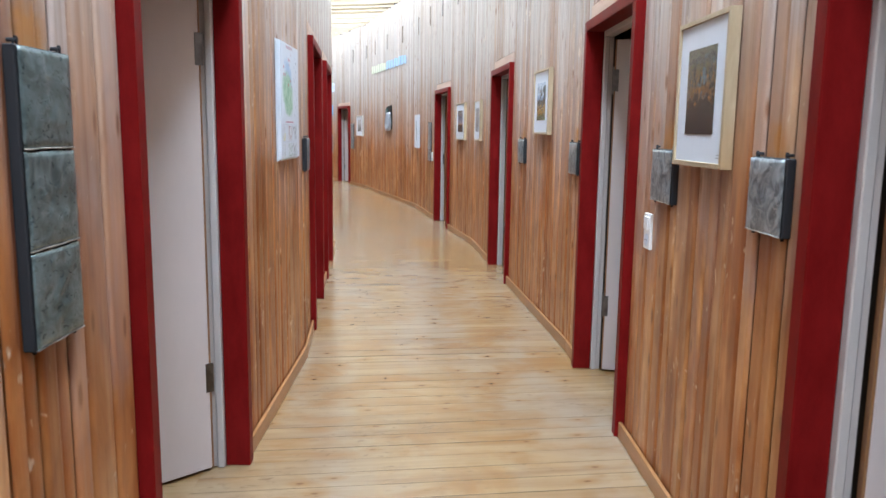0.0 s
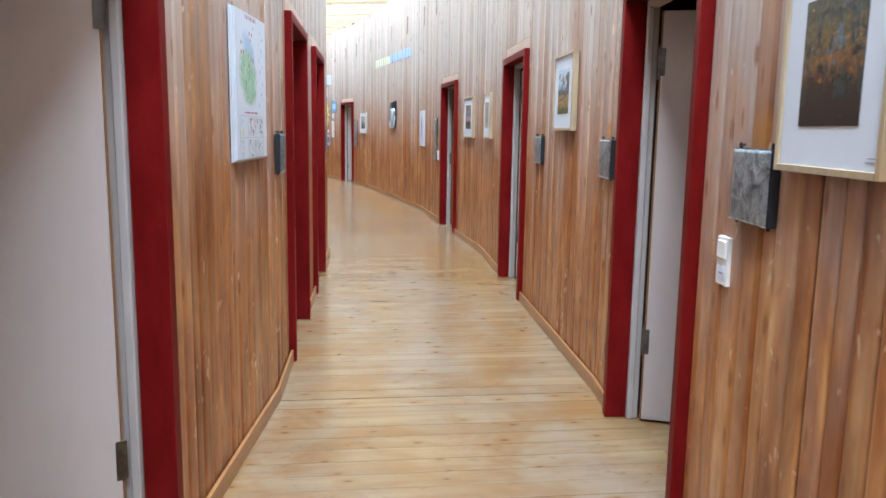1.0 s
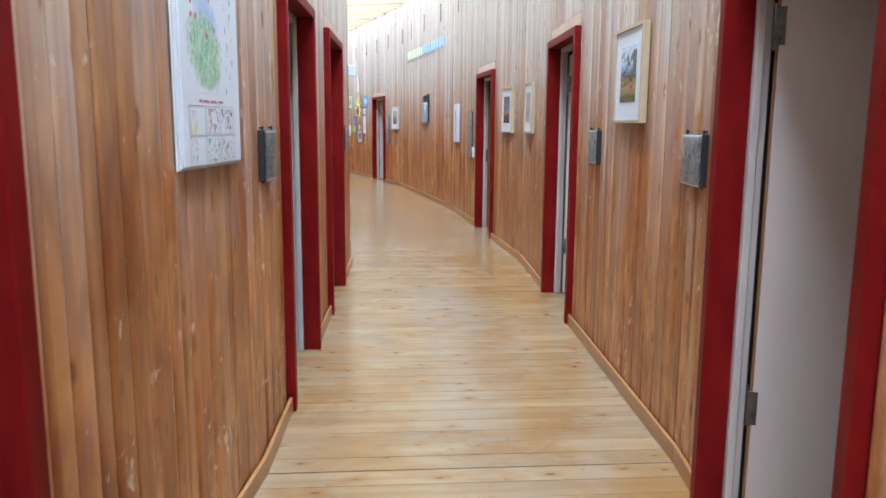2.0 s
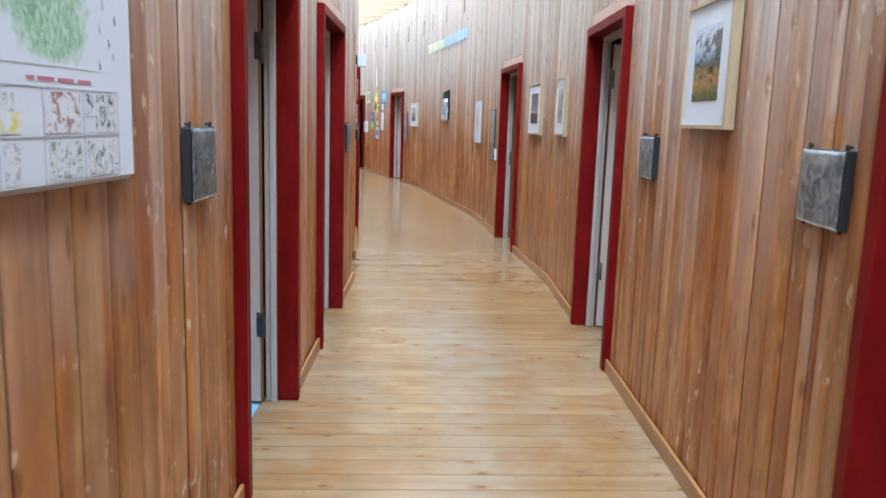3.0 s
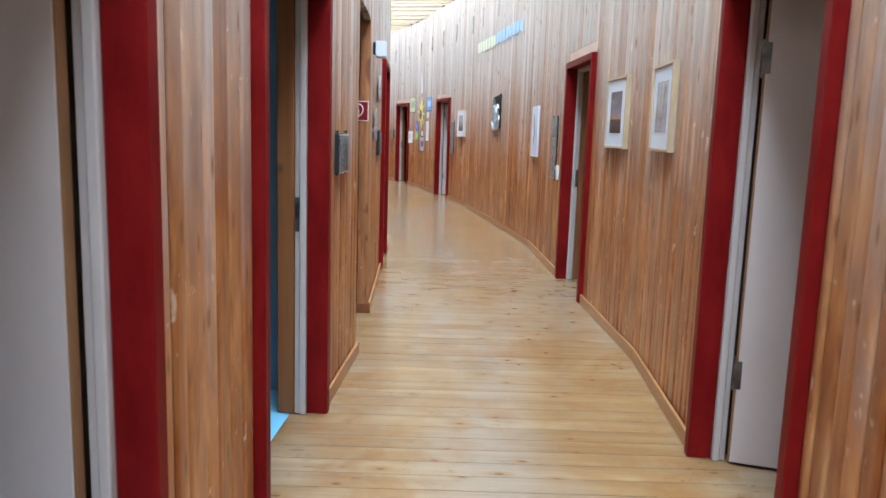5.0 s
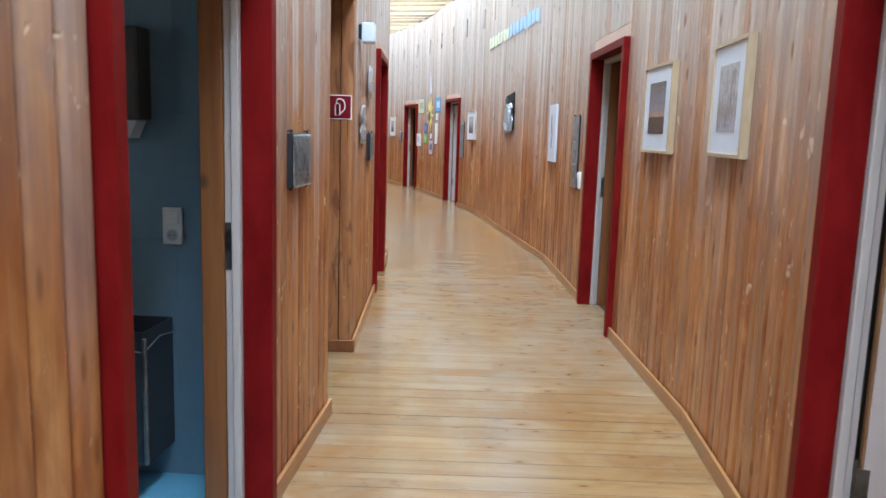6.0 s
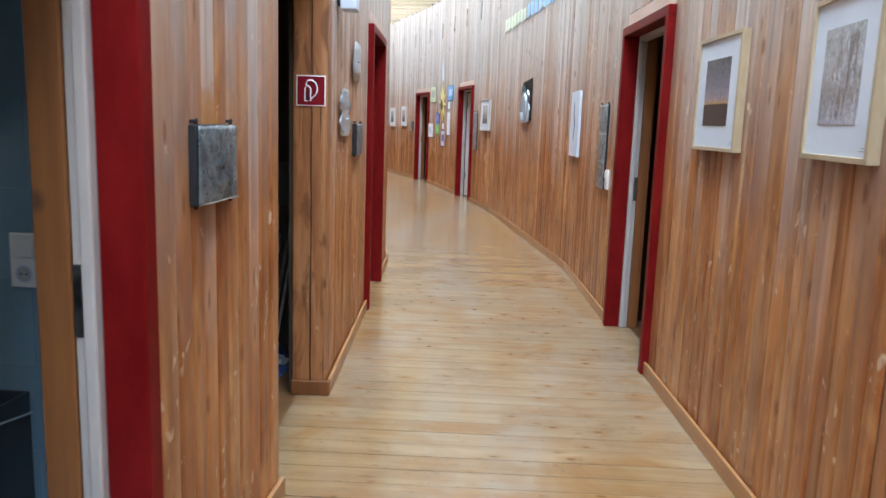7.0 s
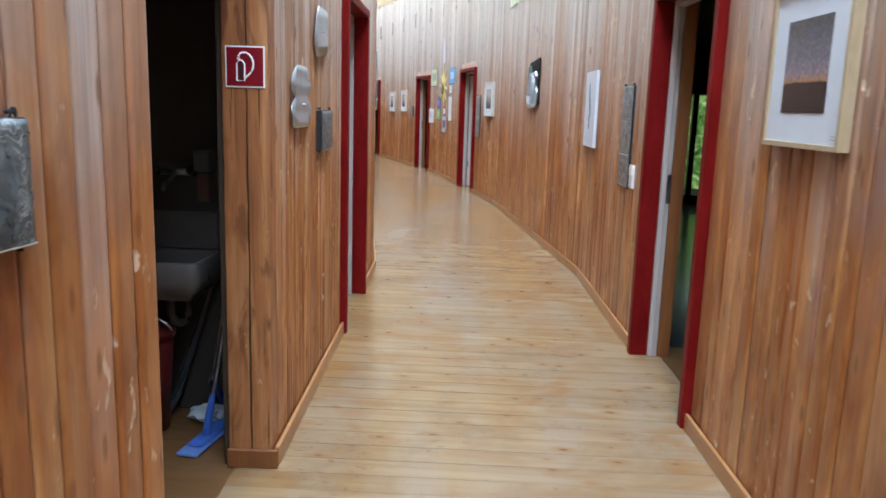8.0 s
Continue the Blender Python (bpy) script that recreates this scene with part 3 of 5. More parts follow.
# daylight in the glazed strip of the roof
for i in range(1, 9):
    la, lb, ra, rb = (Vector(p) for p in (LEFT[i], LEFT[i + 1], RIGHT[i], RIGHT[i + 1]))
    c = la.lerp(lb, 0.5).lerp(ra.lerp(rb, 0.5), 0.56)
    d = lb - la
    lamp = bpy.data.lights.new("skylight", "AREA")
    lamp.shape, lamp.size, lamp.size_y = "RECTANGLE", 1.25, d.length
    lamp.energy = 800
    lamp.color = (0.635, 0.79, 1.0)
    ob = new("skylight", lamp)
    ob.matrix_world = pose(c.x, c.y, WALL_TOP + 1.25, 0, 0, math.degrees(math.atan2(-d.x, d.y)))
    tagged(ob, kind="structure")

# ends of the corridor
for i, name in ((1, "wall_near_end"), (9, "wall_far_end")):
    bm = bmesh.new()
    a, b = Vector(LEFT[i]), Vector(RIGHT[i])
    w = (b - a).normalized()
    t = Vector((-w.y, w.x)) * (-0.2 if i == 1 else 0.2)
    a, b = a - w * 0.3, b + w * 0.3
    vs = [bm.verts.new((p.x, p.y, z)) for z in (0, 4.8) for p in (a, b, b + t, a + t)]
    for q in ((0, 1, 2, 3), (4, 5, 6, 7), (0, 1, 5, 4), (1, 2, 6, 5), (2, 3, 7, 6), (3, 0, 4, 7)):
        bm.faces.new([vs[k] for k in q])
    bmesh.ops.recalc_face_normals(bm, faces=bm.faces)
    single(name, bm, BOARD, "plain pine wall closing the corridor", "wall", "structure")


# ---- doors ----
def make_door(number, side, y0, y1, style):
    f = face_at(side, y0)
    w = f.along(y1)
    words = {"leaf": "red-cased doorway with its pale leaf standing open into the room", "ajar": "red-cased doorway with its pale leaf half open",
             "strike": "red-cased open doorway with white frame and steel strike plate"}[style]
    root = thing(f"door_{number}", f.p(w / 2, 0, 0), words, "door", kind="structure")
    for a0, a1 in ((0, 0.06), (w - 0.06, w)):
        bm = bmesh.new()
        box(bm, f, a0, a1, -0.04, 0.068, 0.0, HEAD - 0.06, 0.004)
        part("casing_jamb", bm, RED, root, "dark red painted casing board")
    bm = bmesh.new()
    box(bm, f, 0, w, -0.04, 0.068, HEAD - 0.06, HEAD, 0.004)
    part("casing_head", bm, RED, root, "dark red painted casing board")
    ih = HEAD - 0.06
    for a0, a1, s in ((0.05, 0.085, 1), (w - 0.085, w - 0.05, -1)):
        bm = bmesh.new()
        box(bm, f, a0, a1, 0.069, 0.1, 0.0, ih - 0.03, 0.004)
        b0, b1 = (a0, a1 - 0.015) if s > 0 else (a0 + 0.015, a1)
        box(bm, f, b0, b1, 0.101, 0.128, 0.0, ih - 0.03, 0.004)
        part("frame_jamb", bm, WHITE, root, "white painted door frame")
    bm = bmesh.new()
    box(bm, f, 0.05, w - 0.05, 0.069, 0.128, ih - 0.03, ih + 0.03, 0.004)
    part("frame_head", bm, WHITE, root, "white painted door frame")
    if style == "strike":
        bm = bmesh.new()
        box(bm, f, w - 0.0735, w - 0.068, 0.104, 0.126, 0.95, 1.12, 0.001)
        part("strike_plate", bm, HINGE, root, "dark steel strike plate")
        bm = bmesh.new()
        box(bm, f, w - 0.075, w - 0.03, 0.13, 0.215 if side == "left" else 0.205, 0.0, 2.2, 0.004)
        part("jamb_board", bm, DARKWOOD, root, "knotty brown pine jamb board")
        return
    # the leaf, hinged on the far jamb and swung into the room
    swing = radians(46 if style == "ajar" else 76 if side == "right" else 90)
    hinge = Vector((w - 0.072, 0.134))
    run, thick = Vector((-math.cos(swing), math.sin(swing))), Vector((-math.sin(swing), -math.cos(swing)))
    bm = bmesh.new()

    def leaf_box(bm, s0, s1, t0, t1, z0, z1, bevel):
        g = Face(side, 0)
        g.o = f.o + f.u * hinge.x + f.m * hinge.y
        g.u, g.m = f.u * run.x + f.m * run.y, f.u * thick.x + f.m * thick.y
        box(bm, g, s0, s1, t0, t1, z0, z1, bevel)

    leaf_box(bm, 0.012, w - 0.2, 0.0, 0.04, 0.012, ih - 0.05, 0.003)
    leaf = part("leaf", bm, LEAF, root, "flat pale grey-white laminate door leaf")
    bm = bmesh.new()
    leaf_box(bm, 0.004, 0.0115, 0.001, 0.039, 0.012, ih - 0.05, 0.001)
    part("edging", bm, EDGE, leaf, "brown wooden edge strip")
    for z in (0.36, 1.75):
        bm = bmesh.new()
        leaf_box(bm, -0.006, 0.03, 0.04, 0.0425, z, z + 0.13, 0.0008)
        c = f.o + f.u * (w - 0.08) + f.m * 0.132
        tube(bm, [(c.x, c.y, z - 0.015), (c.x, c.y, z + 0.145)], 0.009, 10)
        part("hinge", bm, HINGE, leaf, "dark steel hinge")


for n, (side, y0, y1, style) in enumerate(DOORS):
    make_door(n + 1, side, y0, y1, style)


# ---- rooms behind the doors ----
def room(name, side, yc, a0, a1, depth, wall_mat, floor_mat, label, height=2.6):
    f = face_at(side, yc)
    e = 0.08
    for where, p0, p1, d0, d1 in (("near", a0 - e, a0, 0.201, depth + e), ("far", a1, a1 + e, 0.201, depth + e), ("back", a0, a1, depth, depth + e)):
        bm = bmesh.new()
        box(bm, f, p0, p1, d0, d1, 0.0, height)
        single(f"wall_{name}_{where}", bm, wall_mat, label, "wall", "structure")
    bm = bmesh.new()
    box(bm, f, a0 - e, a1 + e, 0.201, depth + e, height, height + 0.1)
    single("ceiling_" + name, bm, ROOMWALL, "unseen side room ceiling, darkened to dim the doorway", "ceiling", "structure")
    bm = bmesh.new()
    box(bm, f, a0, a1, 0.1, depth, -0.02, -0.003)
    single("floor_" + name, bm, floor_mat, "plain floor of a side room", "floor", "structure")
    return f


# wall and floor colours lowered to hold the closet's shade
CLOSETWALL = painted("shaded_closet_wall", (0.06, 0.048, 0.04), 0.8)
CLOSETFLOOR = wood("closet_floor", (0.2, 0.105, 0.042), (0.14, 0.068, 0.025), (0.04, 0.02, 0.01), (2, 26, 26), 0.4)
room("store_east", "right", 1.2, -1.8, 1.0, 2.6, ROOMWALL, ROOMFLOOR, "unseen side room wall, darkened to dim the doorway")
room("class_east", "right", 4.1, -1.6, 0.85, 3.0, ROOMWALL, FLOOR, "unseen side room wall, darkened to dim the doorway")
room("class_mid", "right", 7.9, -1.6, 1.4, 3.0, ROOMWALL, FLOOR, "unseen side room wall, darkened to dim the doorway")
room("class_far", "right", 22.2, -0.7, 1.5, 1.6, ROOMWALL, FLOOR, "unseen side room wall, darkened to dim the doorway")
room("class_end", "right", 26.2, -0.9, 1.5, 1.6, ROOMWALL, FLOOR, "unseen side room wall, darkened to dim the doorway")
room("class_last", "right", 30.8, -0.7, 1.5, 1.6, ROOMWALL, FLOOR, "unseen side room wall, darkened to dim the doorway")
room("entry_west", "left", 2.8, -1.6, 1.5, 2.4, ROOMWALL, FLOOR, "unseen side room wall, darkened to dim the doorway")
room("toilet_west", "left", 6.3, -1.0, 0.93, 2.2, ROOMWALL, BLUEFLOOR, "unseen washroom wall, darkened to dim the doorway")
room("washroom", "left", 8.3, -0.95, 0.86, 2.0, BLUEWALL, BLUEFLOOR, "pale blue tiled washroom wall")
room("closet", "left", 10.6, -0.53, 1.05, 1.6, CLOSETWALL, CLOSETFLOOR, "cleaning closet wall with its shade painted in", 2.5)
room("class_west", "left", 13.5, -0.9, 1.4, 2.4, ROOMWALL, FLOOR, "unseen side room wall, darkened to dim the doorway")

# hall behind the fourth right-hand door, with its glazed far wall
f = face_at("right", 12.3)
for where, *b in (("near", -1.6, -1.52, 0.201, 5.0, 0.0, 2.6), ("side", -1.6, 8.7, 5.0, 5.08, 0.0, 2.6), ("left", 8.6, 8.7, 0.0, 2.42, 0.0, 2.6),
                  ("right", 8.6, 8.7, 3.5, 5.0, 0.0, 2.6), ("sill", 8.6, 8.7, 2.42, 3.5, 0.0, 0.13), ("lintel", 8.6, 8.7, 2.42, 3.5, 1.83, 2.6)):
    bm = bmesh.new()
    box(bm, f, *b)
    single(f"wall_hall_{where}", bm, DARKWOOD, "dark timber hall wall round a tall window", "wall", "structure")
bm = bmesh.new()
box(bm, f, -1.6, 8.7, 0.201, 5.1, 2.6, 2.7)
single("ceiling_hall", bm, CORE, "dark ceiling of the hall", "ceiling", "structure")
bm = bmesh.new()
box(bm, f, -0.7, 0.7, 0.155, 0.46, -0.018, 0.0)
single("threshold_hall", bm, CLOSETFLOOR, "brown worn plank threshold of the hall", "threshold", "structure")
bm = bmesh.new()
box(bm, f, -1.6, 8.65, 0.155, 5.0, -0.02, -0.004)
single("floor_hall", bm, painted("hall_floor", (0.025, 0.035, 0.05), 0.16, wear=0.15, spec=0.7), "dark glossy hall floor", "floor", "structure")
win = thing("window_1", f.p(8.65, 2.96, 0.13), "tall dark-framed window looking out on green trees", "window", kind="structure")
for d0, d1, z0, z1 in ((2.42, 2.48, 0.13, 1.83), (2.66, 2.75, 0.13, 1.83), (3.42, 3.5, 0.13, 1.83), (2.48, 2.66, 0.13, 0.17), (2.75, 3.42, 0.13, 0.17), (2.48, 2.66, 1.79, 1.83), (2.75, 3.42, 1.79, 1.83)):
    bm = bmesh.new()
    box(bm, f, 8.61, 8.69, d0, d1, z0, z1, 0.003)
    part("frame_bar", bm, EDGE, win, "dark wooden window bar")
pane = Mat("window_glass", 0.02)
pane.b.inputs["Transmission Weight"].default_value = 1.0
pane.b.inputs["IOR"].default_value = 1.45
for d0, d1 in ((2.48, 2.66), (2.75, 3.42)):
    bm = bmesh.new()
    box(bm, f, 8.645, 8.651, d0, d1, 0.17, 1.79)
    g = part("pane", bm, pane.mat, win)
    g.visible_shadow = False
leaves = Mat("tree_backdrop", 0.9)
v = leaves.coords((4.0, 4.0, 4.0))
col = leaves.ramp(leaves.noise(v, 1.0, 9, 0.72, 0.6), [(0.36, (0.008, 0.02, 0.006)), (0.48, (0.07, 0.17, 0.035)), (0.58, (0.24, 0.40, 0.13)), (0.68, (0.75, 0.85, 0.75))])
high = leaves.node("SeparateXYZ", Vector=leaves.node("NewGeometry").outputs["Position"]).outputs[2]
high = leaves.math("ADD", high, leaves.math("MULTIPLY", leaves.noise(v, 0.6, 5), 1.2))
col = leaves.mix(leaves.ramp(leaves.math("MULTIPLY", high, 0.2), [(0.56, (0, 0, 0)), (0.62, (1, 1, 1))]), col, (0.75, 0.85, 1.0))
leaves.colour(col)
leaves.link(col, leaves.b.inputs["Emission Color"])
# the sheet glows: outdoor daylight is painted on, close behind the glass
leaves.b.inputs["Emission Strength"].default_value = 1.5
bm = bmesh.new()
bm.faces.new([bm.verts.new(f.p(11.8, d, z)) for d, z in ((0.3, -0.03), (7.0, -0.03), (7.0, 6.0), (0.3, 6.0))])
single("backdrop", bm, leaves.mat, "glowing painted sheet of green trees close outside the window", "backdrop", "structure")

# lamps added inside the two washrooms; no windows are seen or built there
for y, a0, depth, power in ((6.3, -0.4, 2.2, 5), (8.3, -0.5, 2.0, 4)):
    f = face_at("left", y)
    lamp = bpy.data.lights.new("washroom_fill", "AREA")
    lamp.shape, lamp.size, lamp.size_y, lamp.energy = "RECTANGLE", 0.7, 0.7, power
    lamp.color = (0.9, 0.96, 1.0)
    ob = new("washroom_fill", lamp)
    at = f.p(a0, depth - 0.03, 1.75)
    ob.matrix_world = look(at, at - Vector((f.m.x, f.m.y, 0)))
    tagged(ob, kind="structure")


# ---- things on the walls ----
def bumpy_sheet(bm, f, a0, a1, z0, z1, d, amp, nx=18, nz=18, edge=0.0015):
    """A beaten metal sheet with an uneven rim and a raised figure in its middle, standing out from its backing."""
    grid = []
    for i in range(nx + 1):
        row = []
        for j in range(nz + 1):
            s, t = i / nx, j / nz
            a, z = a0 + (a1 - a0) * s, z0 + (z1 - z0) * t
            at = Vector((a * 22 + z0 * 7 + f.o.y * 3, z * 22, f.o.x * 5))
            h = amp * 0.6 * noise.noise(at)
            inside = max(0.0, 1 - 2.4 * abs(s - 0.5)) ** 0.5 * max(0.0, 1 - 2.2 * abs(t - 0.5)) ** 0.5
            ridge = 1 - min(1.0, abs(noise.noise(at * 1.9 + Vector((3.1, 0.7, 1.3)))) / 0.17)
            h -= amp * 2.2 * inside * ridge
            if i in (0, nx) or j in (0, nz):
                a += random.uniform(-edge, edge)
                z += random.uniform(-edge, edge)
                h = amp * 0.6
            row.append(bm.verts.new(f.p(a, d - 0.002 + h, z)))
        grid.append(row)
    fs = [bm.faces.new((grid[i][j], grid[i + 1][j], grid[i + 1][j + 1], grid[i][j + 1])) for i in range(nx) for j in range(nz)]
    bmesh.ops.recalc_face_normals(bm, faces=fs)
    bmesh.ops.solidify(bm, geom=fs, thickness=0.001)


def tin_plaque(side, y0, y1, z0, z1, segments=1, label="embossed tin relief plaque on a black block", depth=0.022, tone=None):
    f = face_at(side, (y0 + y1) / 2)
    h = f.along(y1)
    root = thing("tin_plaque", f.p(0, 0, z0), label, "plaque", "tin plaques along the corridor")
    bm = bmesh.new()
    box(bm, f, -h, h, -depth, 0.004, z0, z1, 0.003)
    part("backing_block", bm, BLOCK, root, "black painted backing block")
    for k in range(segments):
        e0, e1 = z0 + (z1 - z0) * k / segments, z0 + (z1 - z0) * (k + 1) / segments
        bm = bmesh.new()
        bumpy_sheet(bm, f, -h + 0.004, h - 0.004, e0 + 0.003, e1 - 0.003, -depth - 0.004, 0.0035)
        tin_sheet = part("tin_sheet", bm, tone or TIN, root, "dark teal-grey beaten tin sheet" if tone else "dull silver-grey beaten tin sheet", smooth=True)
        # the folded lower edge, bright where it was cut
        bm = bmesh.new()
        tube(bm, [f.p(-h + 0.004 + (2 * h - 0.008) * q / 8, -depth - 0.0055 + random.uniform(-0.001, 0.001), e0 + 0.003 + random.uniform(-0.0012, 0.0012)) for q in range(9)], 0.0019, 6)
        part("folded_edge", bm, TINEDGE, tin_sheet, "bright folded tin edge")
    for a in (-h + 0.022, h - 0.022):
        # a bent wire hook over a screw above the block, and a peg below it
        bm = bmesh.new()
        tube(bm, [f.p(a - 0.007, -0.012, z1 - 0.003), f.p(a - 0.007, -0.013, z1 + 0.009), f.p(a - 0.003, -0.014, z1 + 0.015), f.p(a + 0.003, -0.014, z1 + 0.015), f.p(a + 0.007, -0.013, z1 + 0.009), f.p(a + 0.007, -0.012, z1 - 0.003)], 0.0028, 6)
        tube(bm, [f.p(a, 0.004, z1 + 0.009), f.p(a, -0.018, z1 + 0.009)], 0.0042, 8)
        part("hook", bm, BLOCK, root, "small black hanging hook")
        bm = bmesh.new()
        tube(bm, [f.p(a, -0.01, z0 + 0.003), f.p(a, -0.01, z0 - 0.009)], 0.005, 8)
        part("peg", bm, BLOCK, root, "short black peg under the block")


for args in PLAQUES:
    if args[0] == "left":
        tin_plaque(*args, 1, "dark slate-grey embossed tin relief on a black block", tone=TINDARK)
    else:
        tin_plaque(*args)
tin_plaque(*TALL_LEFT, 3, "tall three-part teal-grey tin relief on a black block", tone=TINTEAL)
tin_plaque("left", 12.07, 12.42, 1.233, 1.438, 1, "small rough tin relief standing off a deep black block", 0.024, TINDARK)
tin_plaque("right", 13.31, 13.62, 0.985, 1.65, 3, "tall three-part embossed tin relief on a black block", 0.014)
tin_plaque("right", 21.24, 21.52, 0.99, 1.676, 2, "tall two-part embossed tin relief on a black block", 0.014)

# grain, unevenness, tones from foot to head, patches (grain, threshold, tone, foot, head)
PRINTS = {}
PRINTS["brown forest"] = ((25, 25, 12), 0.5, [(0.05, (0.025, 0.018, 0.014)), (0.3, (0.045, 0.026, 0.016)), (0.5, (0.16, 0.08, 0.03)), (0.75, (0.12, 0.085, 0.035)), (1.0, (0.085, 0.08, 0.05))],
                     [((14, 14, 7), 0.52, (0.05, 0.065, 0.052), 0.2, 0.95), ((26, 26, 16), 0.5, (0.04, 0.05, 0.045), 0.0, 1.0), ((22, 22, 30), 0.57, (0.27, 0.12, 0.035), 0.3, 0.85), ((20, 20, 24), 0.58, (0.10, 0.13, 0.15), 0.45, 1.0), ((18, 18, 22), 0.58, (0.018, 0.02, 0.018), 0.1, 0.9), ((60, 60, 5), 0.6, (0.02, 0.014, 0.012), 0.1, 0.6)])
PRINTS["yellow-green meadow"] = ((20, 20, 18), 0.3, [(0.05, (0.07, 0.09, 0.025)), (0.2, (0.30, 0.17, 0.045)), (0.4, (0.24, 0.15, 0.05)), (0.5, (0.06, 0.055, 0.04)), (0.62, (0.22, 0.30, 0.42)), (0.8, (0.5, 0.58, 0.68))],
                            [((9, 9, 9), 0.48, (0.035, 0.05, 0.022), 0.5, 1.0), ((20, 20, 40), 0.52, (0.025, 0.026, 0.022), 0.2, 0.6), ((34, 34, 34), 0.6, (0.10, 0.13, 0.055), 0.5, 1.0), ((26, 26, 30), 0.6, (0.34, 0.2, 0.05), 0.1, 0.45)])
PRINTS["dusky violet sky"] = ((10, 10, 8), 0.06, [(0.31, (0.032, 0.021, 0.02)), (0.335, (0.36, 0.2, 0.09)), (0.42, (0.27, 0.2, 0.22)), (0.6, (0.16, 0.15, 0.18)), (1.0, (0.075, 0.072, 0.075))],
                         [((7, 7, 14), 0.5, (0.10, 0.085, 0.13), 0.45, 0.95), ((30, 30, 9), 0.55, (0.05, 0.034, 0.03), 0.0, 0.3)])
PRINTS["grey woodland sketch"] = ((18, 18, 9), 0.5, [(0.0, (0.36, 0.36, 0.4)), (0.3, (0.27, 0.24, 0.23)), (0.6, (0.38, 0.37, 0.37)), (1.0, (0.34, 0.34, 0.34))],
                             [((16, 16, 4), 0.5, (0.15, 0.12, 0.11), 0.0, 1.0), ((40, 40, 12), 0.56, (0.47, 0.47, 0.5), 0.0, 1.0), ((26, 26, 16), 0.6, (0.22, 0.12, 0.09), 0.2, 0.8)])
PRINTS["pale grey"] = ((20, 20, 12), 0.8, [(0.2, (0.14, 0.14, 0.14)), (0.5, (0.3, 0.3, 0.29)), (0.8, (0.45, 0.44, 0.42))], [])


def framed_picture(side, y0, y1, z0, z1, motif, frame_mat, seed):
    f = face_at(side, (y0 + y1) / 2)
    h = f.along(y1)
    root = thing("framed_picture", f.p(0, 0, z0), f"{motif} print in white mount and light wooden frame", "picture", "framed pictures along the wall")
    b, depth = 0.018, 0.042
    for a0, a1, e0, e1 in ((-h, -h + b, z0, z1), (h - b, h, z0, z1), (-h + b, h - b, z0, z0 + b), (-h + b, h - b, z1 - b, z1)):
        bm = bmesh.new()
        box(bm, f, a0, a1, -depth, -0.004, e0, e1, 0.0015)
        part("frame_bar", bm, frame_mat, root)
    bm = bmesh.new()
    box(bm, f, -h + b, h - b, -depth + 0.008, -0.005, z0 + b, z1 - b)
    part("mount", bm, PAPER, root, "white paper mount")
    k = 0.24 * (z1 - z0)
    w = h * 0.56
    bm = bmesh.new()
    box(bm, f, -w, w, -depth + 0.006, -depth + 0.0075, z0 + k * 0.92, z1 - k * 0.84)
    scale, amount, stops, layers = PRINTS[motif]
    part("print", bm, picture_material("print_" + motif.replace(" ", "_"), stops, scale, amount, seed, z0 + k, z1 - k, layers), root, motif + " print")
    # two short pencilled lines in the lower corner of the mount
    for line in range(2):
        z = z0 + b + 0.017 + 0.009 * line
        bm = bmesh.new()
        box(bm, f, -h + b + 0.016, -h + b + 0.05 - 0.008 * line, -depth + 0.0066, -depth + 0.0078, z, z + 0.0025)
        part("pencil_note", bm, PENCIL, root, "short pencilled note bar")


PENCIL = painted("pencil_grey", (0.3, 0.31, 0.33), 0.7)
PALEFRAME = painted("pale_frame", (0.52, 0.47, 0.39), 0.4, wear=0.08)
framed_picture("right", 2.35, 2.84, 1.386, 1.9, "brown forest", OAKFRAME, 1.0)
framed_picture("right", 5.70, 6.22, 1.483, 1.985, "yellow-green meadow", OAKFRAME, 2.0)
framed_picture("right", 9.34, 9.85, 1.388, 1.892, "grey woodland sketch", OAKFRAME, 3.0)
framed_picture("right", 10.52, 11.08, 1.378, 1.895, "dusky violet sky", OAKFRAME, 4.0)
framed_picture("right", 20.37, 20.92, 1.35, 1.885, "pale grey", PALEFRAME, 5.0)
framed_picture("right", 27.62, 28.08, 1.33, 1.857, "pale grey", PALEFRAME, 6.0)
framed_picture("right", 28.77, 29.3, 1.31, 1.825, "pale grey", PALEFRAME, 7.0)


def socket(side, y0, y1, z0, z1, kind_words):
    f = face_at(side, (y0 + y1) / 2)
    h = f.along(y1)
    root = thing("wall_socket", f.p(0, 0, z0), kind_words, "socket", "sockets")
    bm = bmesh.new()
    box(bm, f, -h, h, -0.014, 0.004, z0, z1, 0.004, 2)
    part("cover_plate", bm, PLASTIC, root)
    m = (z0 + z1) / 2
    bm = bmesh.new()
    box(bm, f, -h * 0.72, h * 0.72, -0.021, -0.013, m + 0.008, z1 - 0.012, 0.003)
    part("rocker", bm, PLASTIC, root)
    bm = bmesh.new()
    c = f.p(0, -0.0155, (z0 + m) / 2)
    e = f.p(0, -0.0145, (z0 + m) / 2)
    tube(bm, [c, e], h * 0.62, 18)
    part("socket_ring", bm, GREYPL, root, "recessed socket ring")
    for a in (-0.01, 0.01):
        bm = bmesh.new()
        tube(bm, [f.p(a, -0.0165, (z0 + m) / 2), f.p(a, -0.014, (z0 + m) / 2)], 0.003, 8)
        part("pin_hole", bm, BLOCK, root)


socket("right", 3.18, 3.27, 0.995, 1.152, "white switch over a socket on the pine wall")
